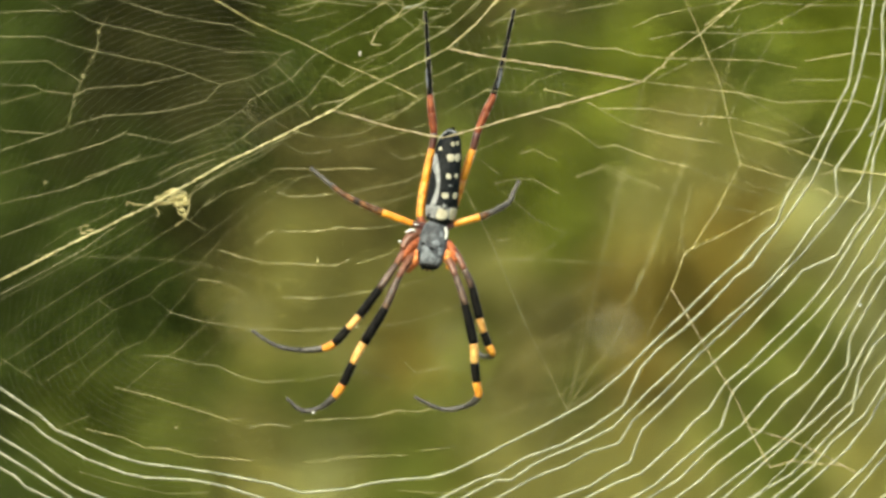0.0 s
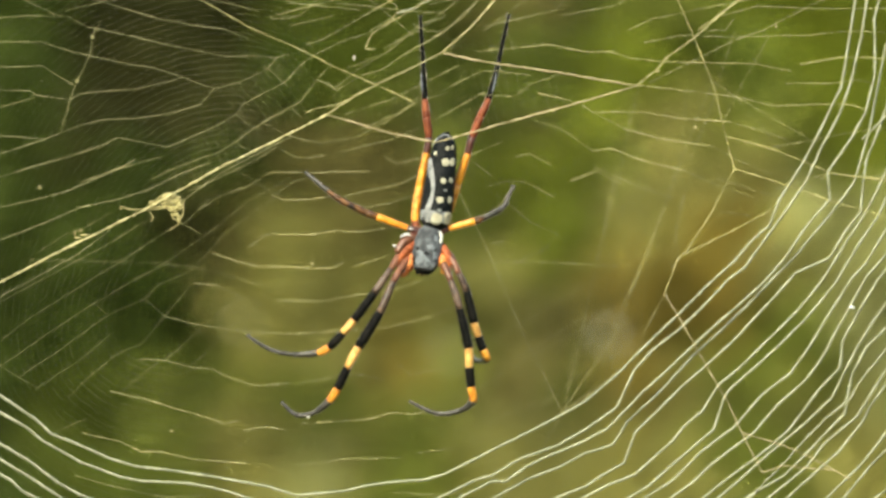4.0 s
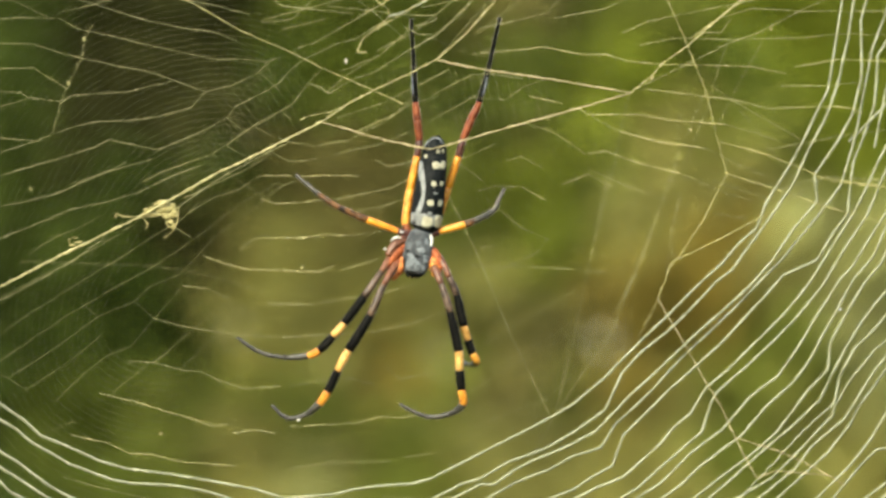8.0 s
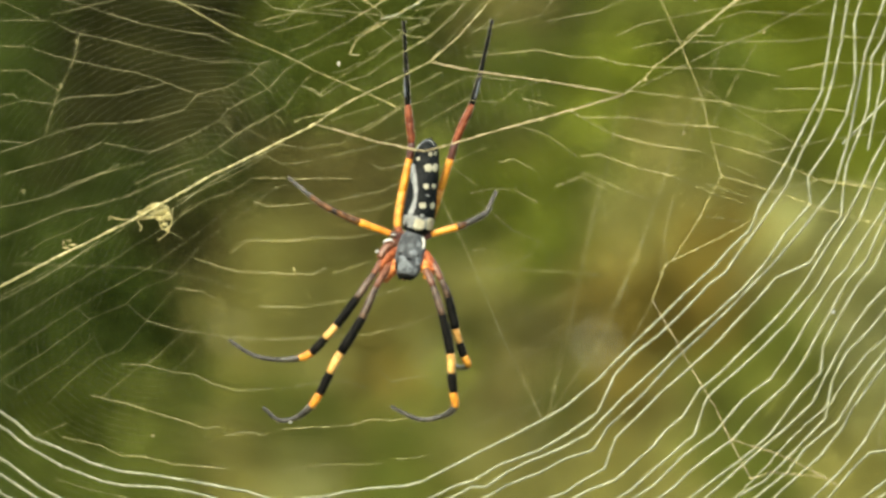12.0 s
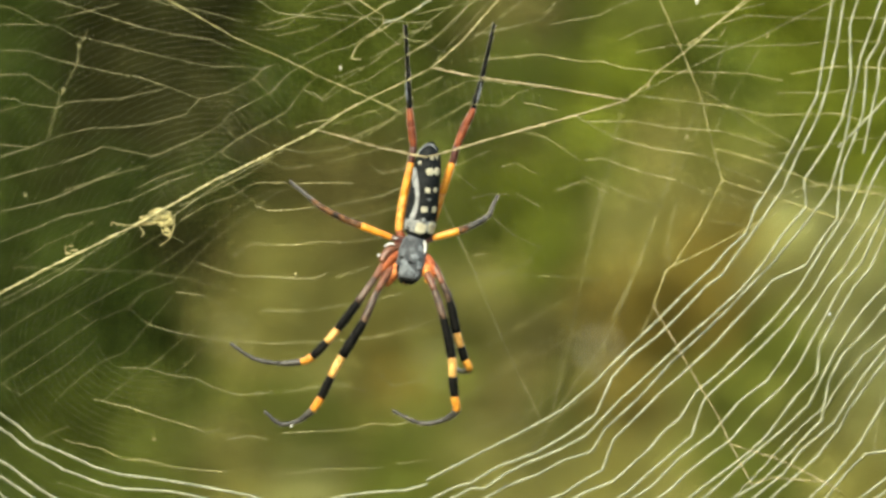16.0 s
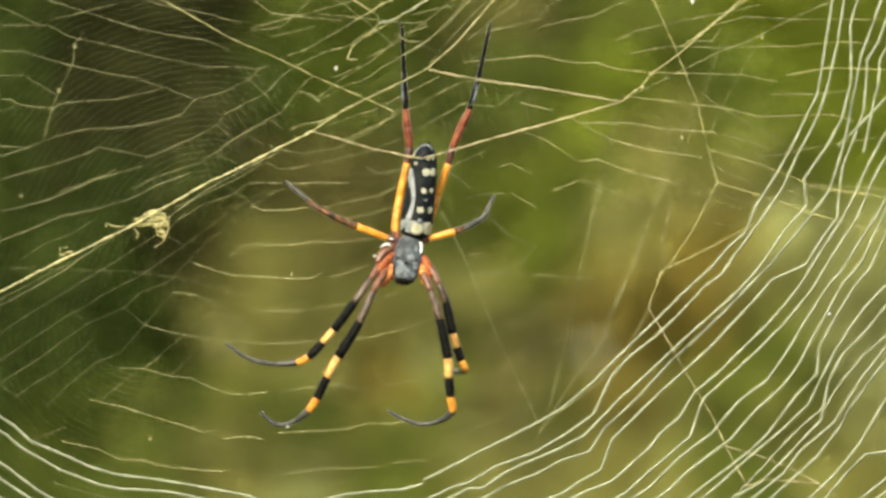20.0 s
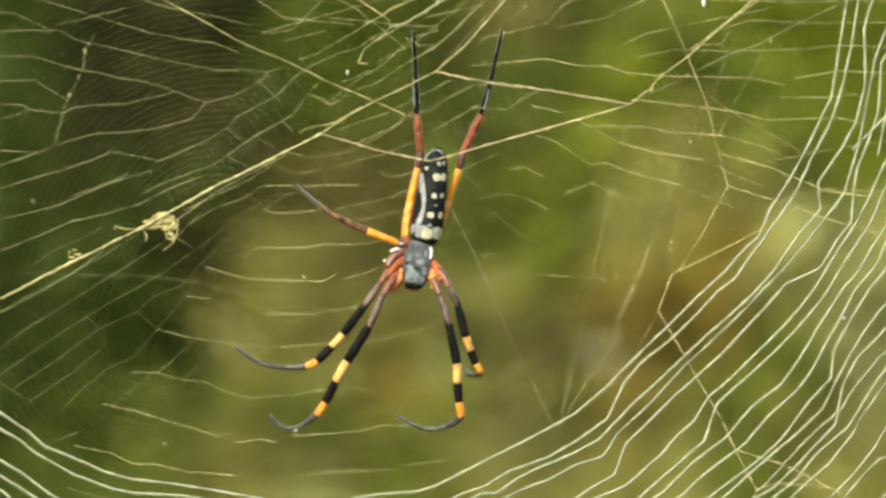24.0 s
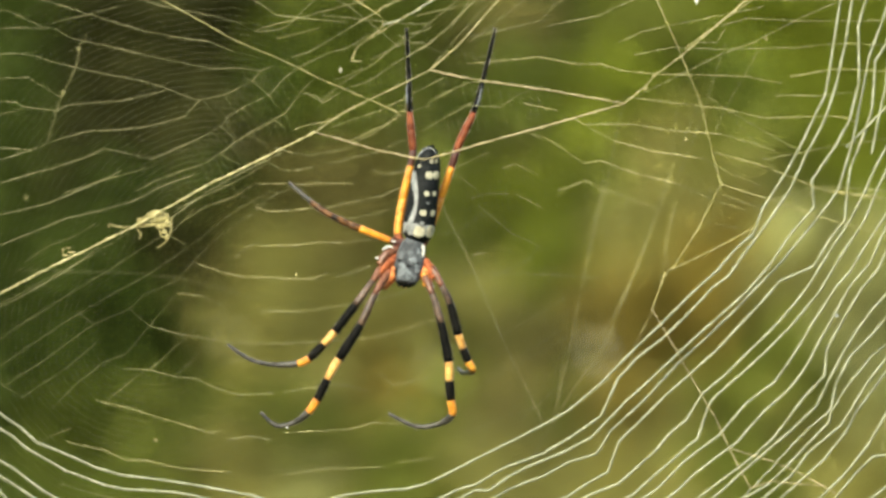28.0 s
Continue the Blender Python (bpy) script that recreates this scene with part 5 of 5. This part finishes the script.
for k in range(27, 74):
    spiral_turn(120 + 7.4 * k, 420 + 1.0 * k, 440, 1.5, -42, 38, lambda a: 0.135, 100)


# rungs of the spiral between the spokes
def rungs(line, across, count, half=0.22, depth=50):
    pts = [Vector(p) for p in line]
    for k in range(count):
        p = along(pts, (k + 0.5 + random.uniform(-0.15, 0.15)) * (len(pts) - 1) / count)
        q = p + Vector(across) * random.uniform(0.85, 1.1)
        ends = [W(u, v, depth) - MIDDLE for u, v in (p, p.lerp(q, 0.5) + Vector((-0.7, 0.9)), q)]
        part("spiral_rung", tube(bmesh.new(), ends, [TENTH * half * random.uniform(0.75, 1.3)] * 3, 4), SILK_DULL, orb_web)


rungs(((345, 238), (390, 218), (430, 195), (444, 176), (510, 142), (548, 105)), (36, 46), 24, 0.12, 110)
rungs(((310, 294), (400, 262), (455, 225), (480, 207), (546, 171)), (20, 44), 24, 0.12, 110)
rungs(((395, 150), (440, 138), (485, 115), (500, 97)), (36, 42), 12, 0.12, 110)
rungs(((460, 92), (500, 96), (523, 88), (560, 60)), (22, 36), 9, 0.12, 110)
rungs(((600, 160), (680, 125), (760, 88)), (4, 38), 18, 0.12, 110)
rungs(((610, 205), (700, 172), (760, 142)), (3, 40), 16, 0.12, 110)
rungs(((820, 60), (880, 62), (960, 66)), (8, 30), 9)
rungs(((820, 110), (900, 125), (1000, 140)), (6, 34), 12)
rungs(((830, 190), (900, 175), (1000, 160)), (5, 30), 11)


# ---- small things caught in the web ----
CAUGHT = []


def speck(name, u, v, a, b, d, label, mat=DEBRIS, on="orb"):
    ob = part(name, blob(bmesh.new(), (0, 0, 0), (a * TENTH, 0.7 * min(a, b) * TENTH, b * TENTH), 0.45, u * 0.01, 2), mat, at=W(u, v, d))
    CAUGHT.append((ob, on))
    return tagged(ob, label, "debris", "specks caught in the web")


speck("debris_speck", 637, 95, 2.6, 5.2, 5, "pale plant speck caught on a silk thread", CREAM, "upper")
speck("debris_speck", 175, 57, 3, 3.6, 260, "small brownish plant speck caught in the web", SILK_DULL)
speck("debris_speck", 147, 135, 3, 4, 260, "small brownish plant speck caught in the web", SILK_DULL)
speck("debris_speck", 312, 757, 2.8, 2.8, 160, "pale round speck hanging in the fine spiral")
speck("debris_speck", 1383, 41, 2.0, 3.8, 80, "thin pale speck hanging in the web", DEBRIS, "veil")
speck("debris_speck", 1241, 220, 2.4, 3.4, 120, "pale blurred speck hanging in the web", DEBRIS, "veil")
speck("debris_speck", 1521, 540, 5, 3.5, -26, "white speck on a pale capture thread", WHITE_HAIR, "flank")
speck("debris_speck", 563, 462, 2, 4.5, 10, "straw-coloured speck on a silk thread")
speck("debris_speck", 80, 323, 2.6, 3.4, 320, "dull blurred speck behind the web", SILK_DULL)
speck("debris_speck", 555, 730, 3, 3, -2, "white drop at the tip of a leg", WHITE_HAIR, "spider")
speck("debris_speck", 1269, -24, 3, 11, 10, "pale upright sliver hanging in the web", WHITE_HAIR, "upper")

clot = thing("silk_clot", W(305, 352, -36), "straw-coloured clot of old silk and prey remains on a thread", "debris")
for u, v, a, b in ((318, 349, 9, 5), (305, 345, 12, 3.5), (308, 339, 15, 4), (324, 346, 7, 5), (300, 359, 22, 2.6), (328, 358, 5, 6), (322, 372, 5, 3), (327, 382, 3, 5), (284, 350, 10, 3), (309, 351, 13, 6), (317, 363, 10, 4.5)):
    part("lump", blob(bmesh.new(), W(u, v, -38) - W(305, 352, -36), (a * TENTH, 3e-4, b * TENTH), 0.9, u * 0.13, 3), DEBRIS, clot)
for line in ((225, 357, 245, 363, 300, 361, 334, 354), (225, 357, 224, 364), (272, 364, 281, 376, 277, 384), (329, 386, 318, 395, 310, 400), (336, 344, 334, 370, 326, 386), (312, 364, 318, 380, 330, 379), (268, 362, 290, 344, 312, 336), (316, 340, 312, 350, 320, 362)):
    pts = [W(u, v, -38) - W(305, 352, -36) for u, v in zip(line[::2], line[1::2])]
    fine = [along(pts, t * (len(pts) - 1) / 12) for t in range(13)]
    part("loose_strand", tube(bmesh.new(), fine, [TENTH * random.uniform(0.8, 1.7) for _ in fine], 6), DEBRIS, clot)
knot = thing("silk_knot", W(152, 408, -36), "small straw-coloured knot of silk on the anchor thread", "debris")
for u, v, a, b in ((148, 413, 6, 2), (160, 408, 8, 2), (152, 400, 5, 1.5), (143, 405, 2, 4)):
    part("lump", blob(bmesh.new(), W(u, v, -37) - W(152, 408, -36), (a * TENTH, 4e-4, b * TENTH), 0.7, u * 0.17, 2), DEBRIS, knot)
for u, v, a, b in ((1174, 119, 6, 3.5), (1190, 97, 4, 3), (1212, 452, 4, 3), (1228, 440, 4, 3), (1206, 464, 3, 4), (990, 190, 3.5, 2.5)):
    kn = part("silk_knot", blob(bmesh.new(), (0, 0, 0), (a * 0.75 * TENTH, 2.5e-4, b * 0.75 * TENTH), 0.8, u * 0.17, 2), DEBRIS, at=W(u, v, -33))
    CAUGHT.append((kn, "brace" if v > 300 else "anchor"))
    tagged(kn, "tiny golden knot where silk threads meet", "debris", "knots of the anchor threads")

CAUGHT += [(clot, "anchor"), (knot, "anchor")]

# pale and dull balls on stalks between web and shrubs, far out of focus, added for glints and placed to fit the
# camera's view
for u, v, y, size, mat, kind in ((1090, 588, 1.70, 0.0034, GLINT_WHITE, "pale round"), (806, 616, 1.72, 0.0027, GLINT_DULL, "dull greenish"), (440, 566, 1.66, 0.0024, GLINT_DULL, "dull greenish")):
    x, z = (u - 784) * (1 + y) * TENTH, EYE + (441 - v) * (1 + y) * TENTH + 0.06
    stalk = thing("glint_stalk", (x, y, -0.06), "thin dry stalk bearing one %s seed head" % kind, "grass stalk", "seed stalks behind the web")
    part("stalk", tube(bmesh.new(), [Vector((0.03 * (1 - f) ** 2, 0, z * f)) for f in (0, 0.25, 0.5, 0.75, 1.0)], [0.0009, 0.0008, 0.0007, 0.0006, 0.0005], 6), STRAW, stalk)
    part("glint_ball", blob(bmesh.new(), (0, 0, z), (size,) * 3, 0.1, u * 0.01), mat, stalk, kind + " ball standing in for a glint")


# ---- what moves ----
def motions():
    def sway(rows, centre):
        return [(t, Matrix.Translation(centre + Vector((x * TENTH, 0, -y * TENTH))) @ pose(0, 0, 0, 0, a, 0)) for t, x, y, a in rows]

    def bow(rows):
        return [(t, pose(x * TENTH, d * TENTH, EYE - y * TENTH, 0, a, 0)) for t, x, y, d, a in rows]
    ways = {"orb": bow(WEB_DRIFT), "flank": bow(FLANK_DRIFT), "upper": sway(UPPER_DRIFT, UPPER), "veil": sway(VEIL_DRIFT, UPPER), "spider": sway(SPIDER_DRIFT, HUB),
            "anchor": sway(ANCHOR_DRIFT, MIDDLE), "brace": sway(BRACE_DRIFT, MIDDLE)}
    webs = {orb_web: "orb", upper_web: "upper", barrier_web: "anchor"}
    for ob, on in (*webs.items(), (spider, "spider")):
        walk(ob, ways[on])
    for ob, web, on in MOVED:  # threads that sway apart from their web
        walk(ob, [(t, m.inverted() @ own) for (t, m), (_, own) in zip(ways[webs[web]], ways[on])])
    for ob, on in CAUGHT:  # what hangs in a web sways with it
        rest = Matrix.Translation(ways[on][0][1].inverted() @ ob.location)
        walk(ob, [(t, m @ rest) for t, m in ways[on]])
    at = leg_third.location.copy()
    folds = ((0, 0, 0), (21.5, 0, 0), (22.3, 20, -12), (23.0, 46, -16), (23.5, 58, -20), (23.7, 76, -34), (24.0, 94, -44), (24.5, 98, -48), (28, 98, -48))
    walk(leg_third, [(t, Matrix.Translation(at) @ pose(0, 0, 0, b, 0, 0) @ pose(0, 0, 0, 0, 0, a)) for t, a, b in folds])
    rest = jaw.location.copy()
    walk(jaw, [(t, Matrix.Translation(rest + Vector((0, 0, -d * TENTH)))) for t, d in ((0, 0), (10.5, 0), (10.8, 7), (11.0, 9.5), (11.2, 7), (11.5, 4), (11.9, 0), (23.5, 0), (24, 3), (24.6, 0), (28, 0))])
    at = leg_second.location.copy()
    walk(leg_second, [(t, Matrix.Translation(at) @ pose(0, 0, 0, 0, a, 0)) for t, a in ((0, 0), (3, 0), (10, 0.7), (21.5, 0.8), (23.5, -2.2), (28, -2.6))])


motions()
